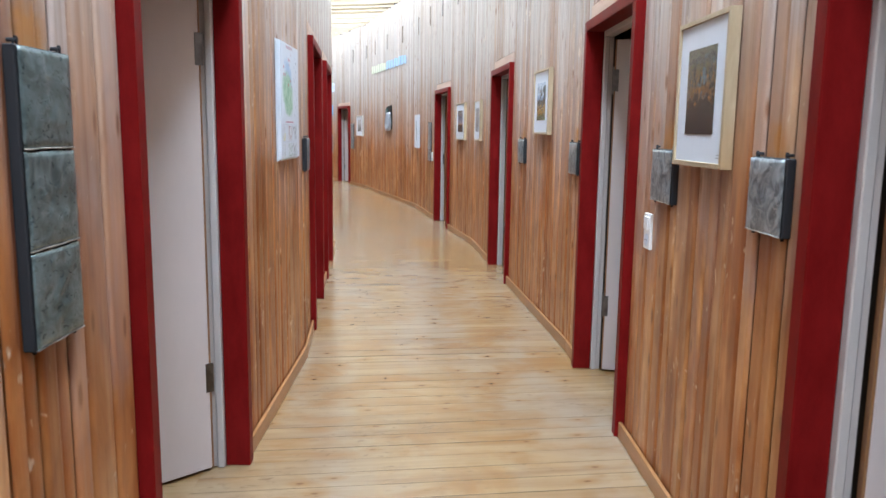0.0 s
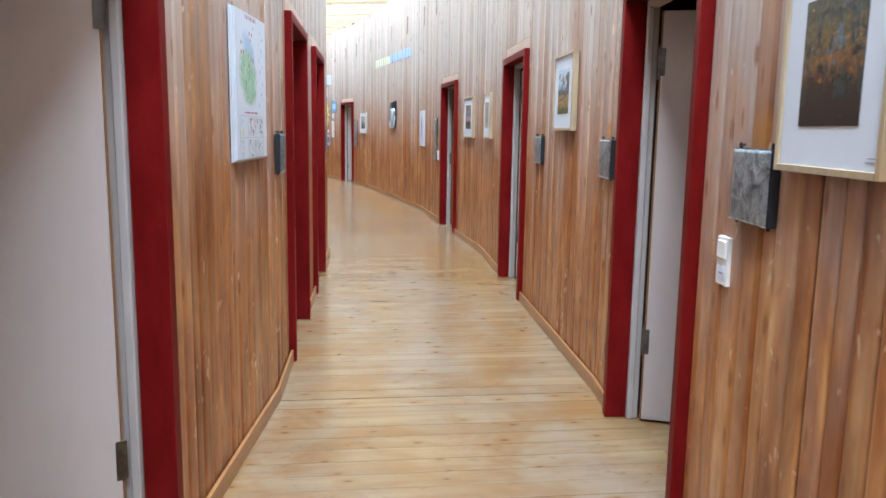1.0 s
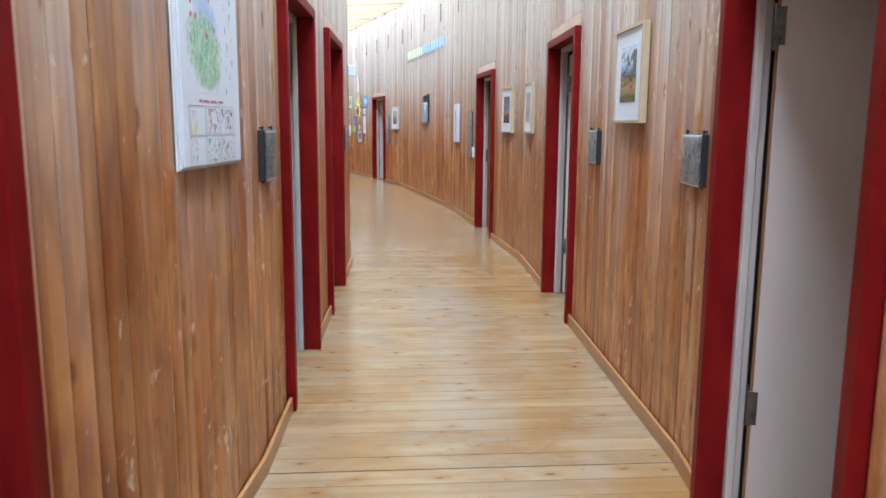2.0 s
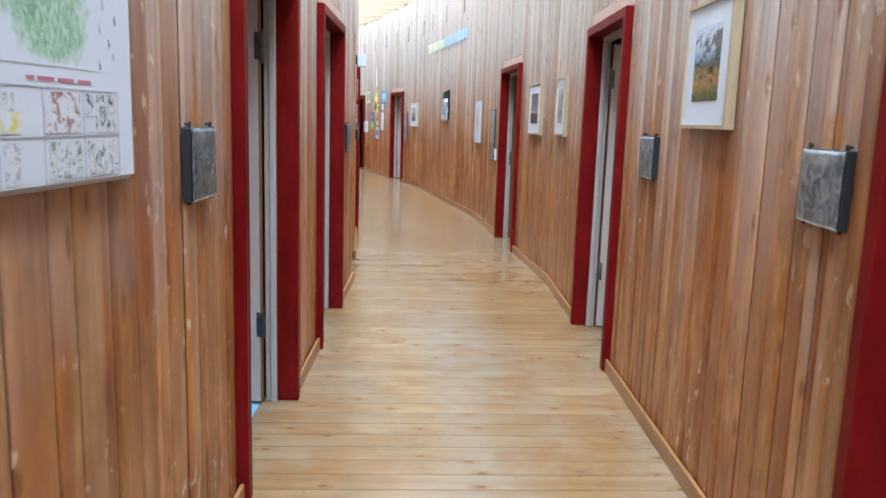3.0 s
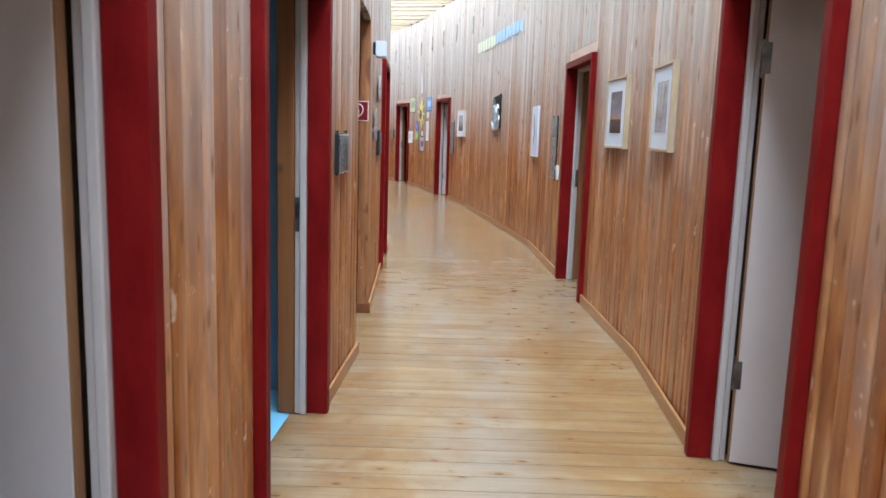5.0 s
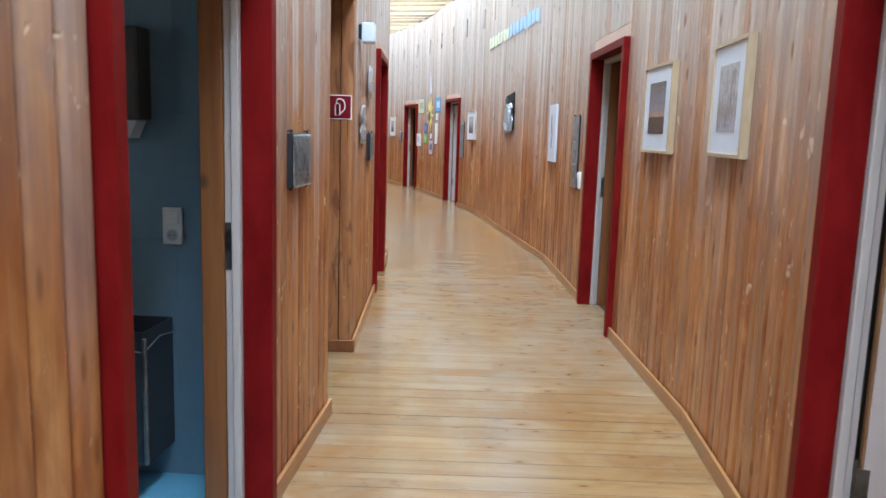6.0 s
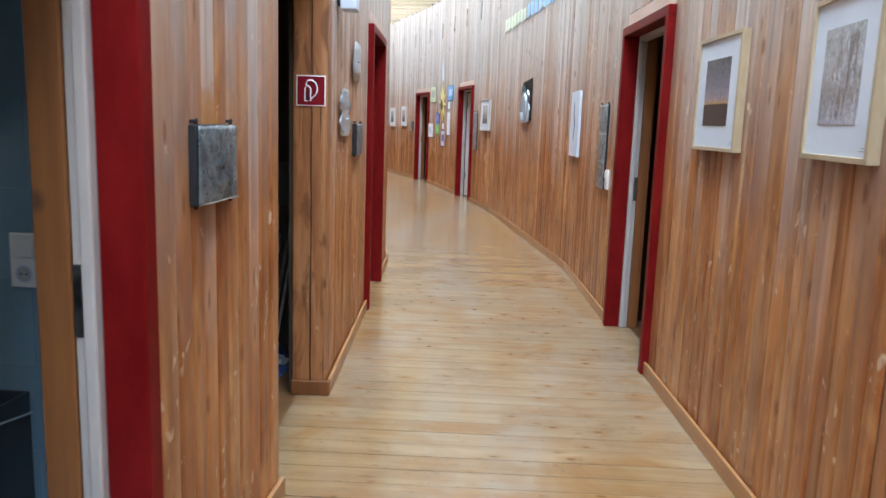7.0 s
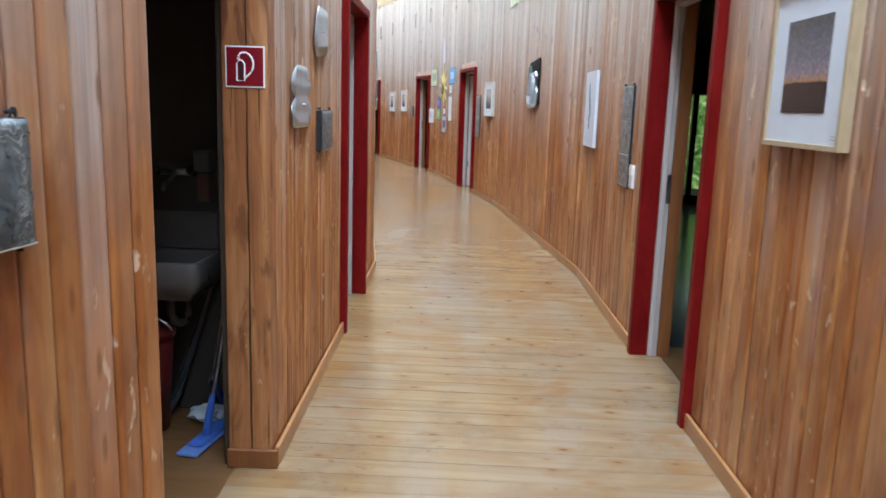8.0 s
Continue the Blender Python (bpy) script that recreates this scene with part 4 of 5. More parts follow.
socket("right", 13.19, 13.29, 0.992, 1.142, "white switch over a socket on the pine wall")

# white foam panel with a slender grey drawing
f = face_at("right", 14.82)
root = thing("white_panel", f.p(0, 0, 1.175), "white panel with a slender grey drawing on it", "poster")
bm = bmesh.new()
box(bm, f, -0.2, 0.3, -0.03, -0.005, 1.178, 1.808, 0.003)
part("panel_board", bm, PAPER, root)
INK = painted("grey_ink", (0.16, 0.19, 0.22), 0.7)
bm = bmesh.new()
plate(bm, f, [(0.03, 1.33), (0.07, 1.33), (0.085, 1.42), (0.035, 1.47), (0.075, 1.505), (0.11, 1.59), (0.115, 1.69), (0.085, 1.705), (0.06, 1.6), (0.005, 1.495), (-0.005, 1.46), (0.04, 1.41)], -0.0315, -0.029)
part("drawing", bm, INK, root, "slender grey drawn shape")

# relief with a silver ribbed vase shape
f = face_at("right", 17.46)
root = thing("vase_relief", f.p(0, 0, 1.52), "dark plaque with a beaten silver vase shape", "plaque")
bm = bmesh.new()
plate(bm, f, [(-0.3, 1.53), (0.26, 1.52), (0.26, 2.02), (-0.3, 2.06)], -0.018, -0.005)
part("backing_board", bm, painted("dark_bronze", (0.02, 0.019, 0.018), 0.6, spec=0.1), root, "dark brown board")
bm = bmesh.new()
plate(bm, f, [(-0.24, 1.53), (-0.16, 1.5), (0.16, 1.49), (0.29, 1.53), (0.34, 1.64), (0.31, 1.76), (0.2, 1.84), (0.17, 1.9), (-0.08, 1.9), (-0.1, 1.84), (-0.21, 1.78), (-0.27, 1.66)], -0.035, -0.02)
for a in (-0.12, 0.0, 0.13, 0.23):
    tube(bm, [f.p(a * 0.8, -0.037, 1.53), f.p(a, -0.046, 1.64), f.p(a * 0.85, -0.04, 1.78), f.p(a * 0.5 + 0.03, -0.036, 1.88)], 0.012, 8)
part("vase_sheet", bm, GLASSY, root, "bright beaten tin vase shape")
bm = bmesh.new()
plate(bm, f, [(0.05, 1.9), (0.2, 1.88), (0.3, 1.86), (0.27, 1.98), (0.22, 1.95), (0.12, 2.0)], -0.03, -0.019)
part("leaf_sheet", bm, painted("dark_green", (0.015, 0.06, 0.05), 0.4), root, "dark green sheet corner")

bm = bmesh.new()
tube(bm, [f.p(-0.1, -0.03, 1.87), f.p(-0.18, -0.036, 1.9), f.p(-0.25, -0.036, 1.84), f.p(-0.24, -0.034, 1.75)], 0.014, 8)
part("handle_strip", bm, TINEDGE, root, "bright bent tin handle")

# coloured letters along the upper wall, far too small to read
LETTERS = 15
for k in range(LETTERS):
    s = k / (LETTERS - 1)
    f = face_at("right", 19.3 - 3.3 * s)
    name = "letter_green" if s < 0.45 else "letter_blue"
    mat = bpy.data.materials.get(name) or painted(name, (0.64, 0.69, 0.50) if s < 0.45 else (0.36, 0.56, 0.77), 0.6, wear=0.05)
    bm = bmesh.new()
    h, low = random.uniform(0.15, 0.19), 0.02 * math.sin(k * 2.1)
    lean = random.uniform(-0.025, 0.025)
    plate(bm, f, [(-0.085, 2.865 + low), (0.08, 2.865 - low), (0.085 + lean, 2.865 + h), (-0.08 + lean, 2.865 + h + low)], -0.011, -0.006)
    single("paper_letter", bm, mat, "coloured paper letter bar stuck on the wall", "letter", group="letters on the upper wall")


# notices round a yellow paper star
def sheet(y0, y1, z0, z1, col, words, band=None):
    f = face_at("right", (y0 + y1) / 2)
    h = f.along(y1)
    root = thing("paper_notice", f.p(0, 0, z0), words, "notice", "notices round the star")
    bm = bmesh.new()
    box(bm, f, -h, h, -0.012, -0.006, z0, z1, 0.001)
    part("sheet", bm, painted("paper_tint", col, 0.7, wear=0.08), root)
    # offset dark card paints the shadow edge below and beside the sheet
    bm = bmesh.new()
    box(bm, f, -h - 0.005, h + 0.02, -0.0055, -0.002, z0 - 0.012, z1 + 0.008, 0.001)
    part("backing_card", bm, BLOCK, root, "dark card painting the sheet's shadow edge")
    if band:
        z = (z0 + z1) / 2
        bm = bmesh.new()
        box(bm, f, -h * 0.75, h * 0.6, -0.0145, -0.0122, z - (z1 - z0) * 0.2, z + (z1 - z0) * 0.25)
        part("printed_block", bm, painted("print_tint", band, 0.7, wear=0.2), root)


sheet(25.2, 25.6, 1.92, 2.28, (0.55, 0.6, 0.38), "cream-green paper notice with a grey block", (0.4, 0.42, 0.33))
sheet(23.4, 23.88, 1.93, 2.23, (0.16, 0.42, 0.72), "bright blue paper notice pinned up", (0.5, 0.65, 0.8))
sheet(23.66, 23.86, 1.74, 1.9, (0.75, 0.78, 0.8), "small white paper slip pinned up")
sheet(24.78, 25.12, 1.42, 1.68, (0.12, 0.15, 0.42), "dark blue paper notice pinned up", (0.25, 0.25, 0.55))
sheet(24.78, 25.12, 1.2, 1.42, (0.2, 0.52, 0.16), "green paper notice pinned up", (0.35, 0.6, 0.3))
sheet(25.36, 25.8, 1.11, 1.43, (0.78, 0.8, 0.82), "white paper notice with faint print", (0.6, 0.66, 0.7))
sheet(23.62, 23.9, 1.2, 1.68, (0.76, 0.77, 0.78), "narrow white paper notice")
sheet(24.12, 24.5, 0.95, 1.28, (0.5, 0.48, 0.58), "greyish violet paper notice", (0.2, 0.16, 0.26))
sheet(24.25, 24.4, 1.32, 1.44, (0.78, 0.78, 0.78), "small white paper slip")
f = face_at("right", 24.42)
bm = bmesh.new()
plate(bm, f, [(0.12, 2.87), (0.02, 2.7), (-0.05, 2.38), (0.12, 2.36), (0.16, 2.6)], -0.014, -0.006)
single("paper_feather", bm, PAPER, "white pointed paper strip above the star", "paper strip")
bm = bmesh.new()
pts = []
for k in range(20):
    r = (1.0 if k % 2 == 0 else 0.36) * random.uniform(0.85, 1.1)
    w = 2 * math.pi * k / 20 + 0.1
    pts.append((0.05 + 0.42 * r * math.cos(w), 1.88 + 0.46 * r * math.sin(w)))
root = thing("paper_star", f.p(0, 0, 1.4), "large yellow paper star with ragged points", "paper star")
c = bm.verts.new(f.p(0.05, -0.03, 1.88))
rim = [bm.verts.new(f.p(a, -0.012, z)) for a, z in pts]
back = [bm.verts.new(f.p(a, -0.006, z)) for a, z in pts]
for k in range(20):
    bm.faces.new((c, rim[k], rim[(k + 1) % 20]))
    bm.faces.new((rim[k], back[k], back[(k + 1) % 20], rim[(k + 1) % 20]))
bmesh.ops.recalc_face_normals(bm, faces=bm.faces)
part("rays", bm, painted("star_yellow", (0.76, 0.64, 0.22), 0.6, wear=0.15), root)
bm = bmesh.new()
plate(bm, f, [(0.05 + 0.1 * math.cos(2 * math.pi * k / 14), 1.84 + 0.12 * math.sin(2 * math.pi * k / 14)) for k in range(14)], -0.036, -0.022)
part("centre_disc", bm, painted("star_centre", (0.14, 0.13, 0.08), 0.7), root, "dark round centre")

# calendar-like poster: a thick pad of sheets
f = face_at("left", 4.495)
root = thing("poster_pad", f.p(0, 0, 1.325), "thick pad of white posters with a green map", "poster")
h = f.along(4.77)
for k in range(4):
    bm = bmesh.new()
    j = random.uniform(-0.006, 0.006)
    box(bm, f, -h + 0.004 * k + j, h - 0.003 * k + j, -0.0115 - 0.0065 * k, -0.0055 - 0.0065 * k, 1.325 + 0.004 * k, 1.968 - 0.002 * k, 0.001)
    part("sheet", bm, PAPER, root)
D = -0.0312


def blot(outline, mat, name, words):
    bm = bmesh.new()
    plate(bm, f, outline, D - 0.0005, D)
    part(name, bm, mat, root, words)


def blob(ca, cz, ra, rz, n=22, rough=0.15):
    out = []
    for k in range(n):
        w = 2 * math.pi * k / n
        r = 1 + rough * noise.noise(Vector((math.cos(w) * 1.6 + ca * 9, math.sin(w) * 1.6 + cz * 7, 0.3)))
        out.append((ca + ra * r * math.cos(w), cz + rz * r * math.sin(w)))
    return out


def painting():
    """A watercolour on white paper: a ragged green meadow, a blue stream above it, red and ochre dabs."""
    m = Mat("watercolour_sheet", 0.6)
    at = m.node("SeparateXYZ", Vector=m.node("NewGeometry").outputs["Position"])
    rag = m.math("SUBTRACT", m.noise(m.coords((28, 28, 28)), 1.0, 5, 0.65), 0.5)

    def patch(y, z, ry, rz, lean, soft):
        u = m.math("SUBTRACT", at.outputs[1], y)
        w = m.math("SUBTRACT", at.outputs[2], z)
        u = m.math("ADD", u, m.math("MULTIPLY", w, lean))
        u, w = m.math("DIVIDE", u, ry), m.math("DIVIDE", w, rz)
        d = m.math("ADD", m.math("ADD", m.math("MULTIPLY", u, u), m.math("MULTIPLY", w, w)), m.math("MULTIPLY", rag, 1.6))
        return m.ramp(d, [(0.75 - soft, (1, 1, 1)), (0.75 + soft, (0, 0, 0))])

    c = m.mix(patch(4.455, 1.795, 0.10, 0.10, 0.7, 0.4), (0.60, 0.63, 0.67), (0.36, 0.47, 0.60))
    blades = m.noise(m.coords((90, 90, 40)), 1.0, 3, 0.6, 1.0)
    green = m.ramp(blades, [(0.32, (0.13, 0.27, 0.16)), (0.5, (0.30, 0.47, 0.31)), (0.68, (0.52, 0.62, 0.50))])
    c = m.mix(patch(4.42, 1.705, 0.165, 0.11, 0.15, 0.3), c, green)
    c = m.mix(patch(4.45, 1.635, 0.13, 0.075, 0.1, 0.3), c, green)
    dabs = m.node("TexVoronoi", Vector=m.coords((1, 24, 24)), Scale=1.0, Randomness=1.0)
    dab = m.ramp(m.math("ADD", dabs.outputs["Distance"], m.math("MULTIPLY", rag, 0.2)), [(0.2, (1, 1, 1)), (0.3, (0, 0, 0))])
    band = m.math("MULTIPLY", patch(4.45, 1.82, 0.19, 0.12, 0.2, 0.15), m.ramp(dabs.outputs["Color"], [(0.4, (0, 0, 0)), (0.45, (1, 1, 1))]))
    c = m.mix(m.math("MULTIPLY", dab, band), c, (0.42, 0.10, 0.12))
    m.colour(c)
    return m.mat


blot([(-0.215, 1.562), (0.115, 1.562), (0.115, 1.925), (-0.215, 1.925)], painting(), "painted_area", "green and blue watercolour drawing")
D -= 0.0003
INKRED = painted("ink_red", (0.45, 0.16, 0.2), 0.6)
INKGREY = painted("ink_grey", (0.4, 0.42, 0.46), 0.6)
INKDARK = painted("ink_dark", (0.16, 0.17, 0.2), 0.6)
for k in range(14):
    a, z = 0.165 + 0.035 * math.sin(k * 2.3), 1.90 - 0.025 * k
    blot(blob(a, z, 0.0035, 0.011, 9, 0.9), (INKGREY, INKDARK)[k % 2], "small_drawing", "small pencil drawing")
for k in range(7):
    a = -0.11 + 0.03 * k
    blot([(a, 1.935), (a + 0.02, 1.935), (a + 0.02, 1.953), (a, 1.953)], INKRED if k % 2 else INKGREY, "text_bar", "short bar of lettering")
for a, w in ((-0.13, 0.024), (-0.095, 0.052), (-0.03, 0.055), (0.04, 0.05)):
    blot([(a, 1.5335), (a + w, 1.5335), (a + w, 1.5415), (a, 1.5415)], INKRED, "text_bar", "short bar of lettering")
for a0, a1, z0, z1, mat in ((-0.22, 0.2, 1.521, 1.5235, INKGREY), (-0.22, 0.2, 1.428, 1.4305, INKGREY), (-0.085, -0.082, 1.34, 1.52, INKGREY), (0.055, 0.058, 1.34, 1.52, INKGREY), (-0.22, -0.217, 1.34, 1.52, INKGREY), (0.197, 0.2, 1.34, 1.52, INKGREY)):
    blot([(a0, z0), (a1, z0), (a1, z1), (a0, z1)], mat, "ruled_line", "thin ruled grey line")
D -= 0.0003


def sketch(name, tones, grain):
    """A small pencil and crayon drawing on white paper."""
    m = Mat(name, 0.6)
    n = m.noise(m.coords(grain), 1.0, 4, 0.6, 1.2)
    m.colour(m.ramp(n, [(0.34, tones[0]), (0.42, tones[1]), (0.5, (0.60, 0.62, 0.64)), (0.62, (0.62, 0.64, 0.66)), (0.7, tones[2])]))
    return m.mat


PEN = (0.07, 0.075, 0.08)
for k, (a0, a1, z0, z1, tones) in enumerate((
        (-0.21, -0.155, 1.436, 1.475, ((0.6, 0.52, 0.12), (0.62, 0.55, 0.2), (0.5, 0.48, 0.3))), (-0.2, -0.17, 1.478, 1.51, (PEN, (0.3, 0.28, 0.25), (0.5, 0.5, 0.5))),
        (-0.075, 0.045, 1.436, 1.515, ((0.12, 0.16, 0.1), (0.4, 0.16, 0.15), (0.36, 0.42, 0.3))), (0.064, 0.095, 1.47, 1.515, (PEN, (0.1, 0.1, 0.12), PEN)), (0.105, 0.19, 1.436, 1.515, (PEN, (0.4, 0.4, 0.4), (0.45, 0.5, 0.45))),
        (-0.205, -0.16, 1.345, 1.42, (PEN, (0.36, 0.36, 0.36), (0.5, 0.5, 0.52))), (-0.07, 0.045, 1.345, 1.42, ((0.08, 0.14, 0.09), (0.25, 0.33, 0.25), (0.4, 0.44, 0.4))), (0.064, 0.19, 1.345, 1.42, (PEN, (0.42, 0.43, 0.44), (0.5, 0.5, 0.5))))):
    blot([(a0, z0), (a1, z0), (a1, z1), (a0, z1)], sketch("sketch_print", tones, (30, 40 + 5 * k, 26 + 3 * k)), "small_drawing", "small coloured drawing")

# bent tin shapes beside the post
def tin_shape(y, outline, words):
    f = face_at("left", y)
    root = thing("tin_shape", f.p(0, 0, outline[0][1]), words, "wall ornament", "bent tin shapes")
    bm = bmesh.new()
    ca = sum(a for a, z in outline) / len(outline)
    rim = [bm.verts.new(f.p(a, -0.008 - random.uniform(0, 0.012), z)) for a, z in outline]
    inner = [bm.verts.new(f.p(ca + (a - ca) * 0.6, -0.018 - 0.01 * noise.noise(Vector((a * 20, z * 20, 1))), z + (0.0))) for a, z in outline]
    n = len(outline)
    fs = [bm.faces.new((rim[k], rim[(k + 1) % n], inner[(k + 1) % n], inner[k])) for k in range(n)]
    for k in range(n // 2 - 1):
        fs.append(bm.faces.new((inner[k], inner[k + 1], inner[n - 2 - k], inner[n - 1 - k])))
    bmesh.ops.recalc_face_normals(bm, faces=fs)
    bmesh.ops.solidify(bm, geom=fs, thickness=0.0015)
    part("bent_sheet", bm, GLASSY, root, smooth=True)
    bm = bmesh.new()
    tube(bm, [f.p(ca, 0.002, outline[0][1] + 0.1), f.p(ca, -0.03, outline[0][1] + 0.1)], 0.004, 8)
    part("nail", bm, STEEL, root, "steel nail")


def lobes(z0, z1, w, seed, n=13):
    """Outline of two rounded lobes, one over the other, with a scalloped rim."""
    left, right = [], []
    for k in range(n):
        s = (k + 0.5) / n
        low, high = 1 - ((s - 0.27) / 0.3) ** 2, 1 - ((s - 0.72) / 0.3) ** 2
        r = w * math.sqrt(max(low, high * 0.85, 0.06)) * (1 + 0.1 * noise.noise(Vector((s * 9, seed, 0))))
        q = w * math.sqrt(max(low, high, 0.06)) * (1 + 0.1 * noise.noise(Vector((s * 9, seed, 4))))
        right.append((r, z0 + (z1 - z0) * s))
        left.append((-q, z0 + (z1 - z0) * s))
    return right + left[::-1]


tin_shape(11.63, lobes(1.355, 1.645, 0.22, 1.0), "two-lobed glossy bent tin shape on the boards")
tin_shape(12.15, [(0.1, 1.725), (0.19, 1.775), (0.21, 1.84), (0.19, 1.9), (0.13, 1.935), (-0.15, 1.94), (-0.19, 1.885), (-0.2, 1.82), (-0.2, 1.76), (-0.15, 1.70)], "glossy bent tin shape on the boards")
# added shape, standing in for an unidentified bright streak on the wall
tin_shape(15.5, lobes(1.4, 2.0, 0.2, 9.0), "long glossy tin shape added for an unidentified pale streak")

# grey-blue lamp box high by the post
f = face_at("left", 11.38)
root = thing("wall_lamp", f.p(0, 0, 2.04), "pale blue-grey box lamp on a dark bracket", "lamp")
bm = bmesh.new()
box(bm, f, -0.05, 0.05, -0.02, 0.002, 2.06, 2.15, 0.003)
part("bracket", bm, BLOCK, root, "dark wall bracket")
bm = bmesh.new()
box(bm, f, -0.07, 0.07, -0.105, -0.02, 2.035, 2.16, 0.012, 3)
part("lamp_body", bm, GREYPL, root)

# ---- the post at the closet, with its sign ----
f = face_at("left", 11.08)
root = thing("timber_post", f.p(0.09, 0.1, 0), "old cracked square timber post beside the closet", "post")


def post_half(edge, way):
    """One side of the post, with a ragged drying crack along its inner edge."""
    bm = bmesh.new()
    rings = []
    steps = 46
    for k in range(steps + 1):
        z = NICHE_TOP * k / steps
        line = 0.083 + 0.006 * noise.noise(Vector((z * 1.7, 3.1, 0.2))) + 0.003 * noise.noise(Vector((z * 9, 1.1, 0.7)))
        gap = 0.0012 + 0.0038 * max(0.0, 0.5 + noise.noise(Vector((z * 2.3, 7.7, 0.4))))
        inner = line + way * gap
        hew = 0.002 * noise.noise(Vector((z * 6, edge * 40, 2.0)))
        b = way * 0.006
        ring = [(-0.016 + hew, inner), (0.1, inner), (0.1, edge), (-0.008, edge + hew), (-0.0145 + hew, edge - b * 0.4 + hew), (-0.016 + hew, edge - b)]
        rings.append([bm.verts.new(f.p(a, d, z)) for a, d in ring])
    n = 6
    for lo, hi in zip(rings, rings[1:]):
        for q in range(n):
            bm.faces.new((lo[q], lo[(q + 1) % n], hi[(q + 1) % n], hi[q]))
    bm.faces.new(rings[0])
    bm.faces.new(rings[-1])
    bmesh.ops.recalc_face_normals(bm, faces=bm.faces)
    part("post_half", bm, POST, root)


post_half(0.003, -1)
post_half(0.178, 1)
bm = bmesh.new()
box(bm, f, -0.036, -0.019, -0.024, 0.182, 0.0, 0.08, 0.004)
part("skirting", bm, DARKWOOD, root, "brown skirting board round the foot")

root = thing("fire_sign", f.p(-0.006, 0.1, 1.52), "red square fire extinguisher sign with white border", "sign")
g = Face("left", 4, 11.064)
g.u, g.m = f.m.copy(), f.u.copy()
g.o = g.o - f.m * 0.016
# on the sign a runs into the wall, d along the corridor
bm = bmesh.new()
box(bm, g, 0.028, 0.176, -0.006, -0.001, 1.523, 1.675, 0.001)
part("border_plate", bm, PLASTIC, root, "white sign border")
bm = bmesh.new()
box(bm, g, 0.034, 0.170, -0.0075, -0.0058, 1.529, 1.669)
part("red_field", bm, SIGNRED, root, "dark red field")


def sign_line(pts, r):
    bm = bmesh.new()
    tube(bm, [g.p(a, -0.0085, z) for a, z in pts], r, 6)
    part("symbol_line", bm, PLASTIC, root, "white symbol line")


sign_line([(0.132, 1.548), (0.132, 1.61), (0.124, 1.622), (0.113, 1.622), (0.103, 1.61), (0.103, 1.548), (0.132, 1.548)], 0.0036)
sign_line([(0.13, 1.63), (0.12, 1.624), (0.125, 1.64)] + [(0.104 - 0.034 * math.sin(w), 1.608 + 0.043 * math.cos(w)) for w in (-0.45 + 0.28 * k for k in range(12))] + [(0.104, 1.556)], 0.0042)

bm = bmesh.new()
box(bm, g, 0.112, 0.123, -0.0095, -0.0078, 1.556, 1.606)
part("symbol_shadow", bm, painted("sign_dark", (0.03, 0.012, 0.012), 0.5), root, "dark bar inside the symbol")

# ---- cleaning closet ----
f = Face("left", 4, 11.4)
f.o, f.u, f.m = Vector((0.0, 11.62)), Vector((-1.0, 0.0)), Vector((0.0, 1.0))
# here a runs away from the corridor, d = 0 at the closet's end wall
bm = bmesh.new()
box(bm, f, 0.32, 1.2, -0.02, 0.0, 0.95, 1.2, 0.003)
# panel grey is darkened with the same painted closet shade
single("splash_panel", bm, painted("shaded_splash", (0.07, 0.066, 0.06), 0.4), "grey splash panel behind the closet sink", "panel")
root = thing("utility_sink", f.p(0.7, -0.15, 0.62), "grey-white utility sink darkened with painted shade, with backsplash and plastic siphon", "sink")
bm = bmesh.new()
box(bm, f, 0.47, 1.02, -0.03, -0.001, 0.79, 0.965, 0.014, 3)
part("backsplash", bm, SHADECERAMIC, root)
bm = bmesh.new()
# an open bowl with rounded corners: outer foot, outer rim, inner rim, inner bottom
rings = []
for inset, z in ((0.06, 0.61), (0.012, 0.66), (0.0, 0.70), (0.0, 0.78), (0.008, 0.788), (0.022, 0.786), (0.03, 0.77), (0.07, 0.64)):
    ring = []
    for ca, cd, start in ((0.98, -0.055, 0.0), (0.5, -0.055, 90.0), (0.5, -0.29, 180.0), (0.98, -0.29, 270.0)):
        for q in range(5):
            w = radians(start + 22.5 * q)
            ring.append(bm.verts.new(f.p(ca + (0.05 - inset * 0.9) * math.cos(w) - inset * 0.1 * (1 if ca > 0.7 else -1), cd + (0.05 - inset * 0.9) * math.sin(w), z)))
    rings.append(ring)
for lo, hi in zip(rings, rings[1:]):
    for q in range(20):
        bm.faces.new((lo[q], lo[(q + 1) % 20], hi[(q + 1) % 20], hi[q]))
bm.faces.new(rings[0])
bm.faces.new(rings[-1])
bmesh.ops.recalc_face_normals(bm, faces=bm.faces)
part("basin", bm, SHADECERAMIC, root, smooth=True)
bm = bmesh.new()
tube(bm, [f.p(0.645, -0.17, 0.63), f.p(0.645, -0.17, 0.52), f.p(0.632, -0.17, 0.487), f.p(0.605, -0.17, 0.474), f.p(0.578, -0.17, 0.487), f.p(0.565, -0.17, 0.52), f.p(0.565, -0.15, 0.57), f.p(0.565, 0.0, 0.585)], 0.018, 12)
part("siphon", bm, SHADECERAMIC, root, "pale plastic siphon", smooth=True)
root = thing("wall_tap", f.p(0.65, -0.05, 1.15), "old steel wall tap with two handles", "tap")
bm = bmesh.new()
tube(bm, [f.p(0.57, -0.05, 1.15), f.p(0.73, -0.05, 1.15)], 0.016, 12)
for a in (0.585, 0.715):
    tube(bm, [f.p(a, 0.0, 1.15), f.p(a, -0.05, 1.15)], 0.013, 10)
part("tap_body", bm, STEEL, root, smooth=True)
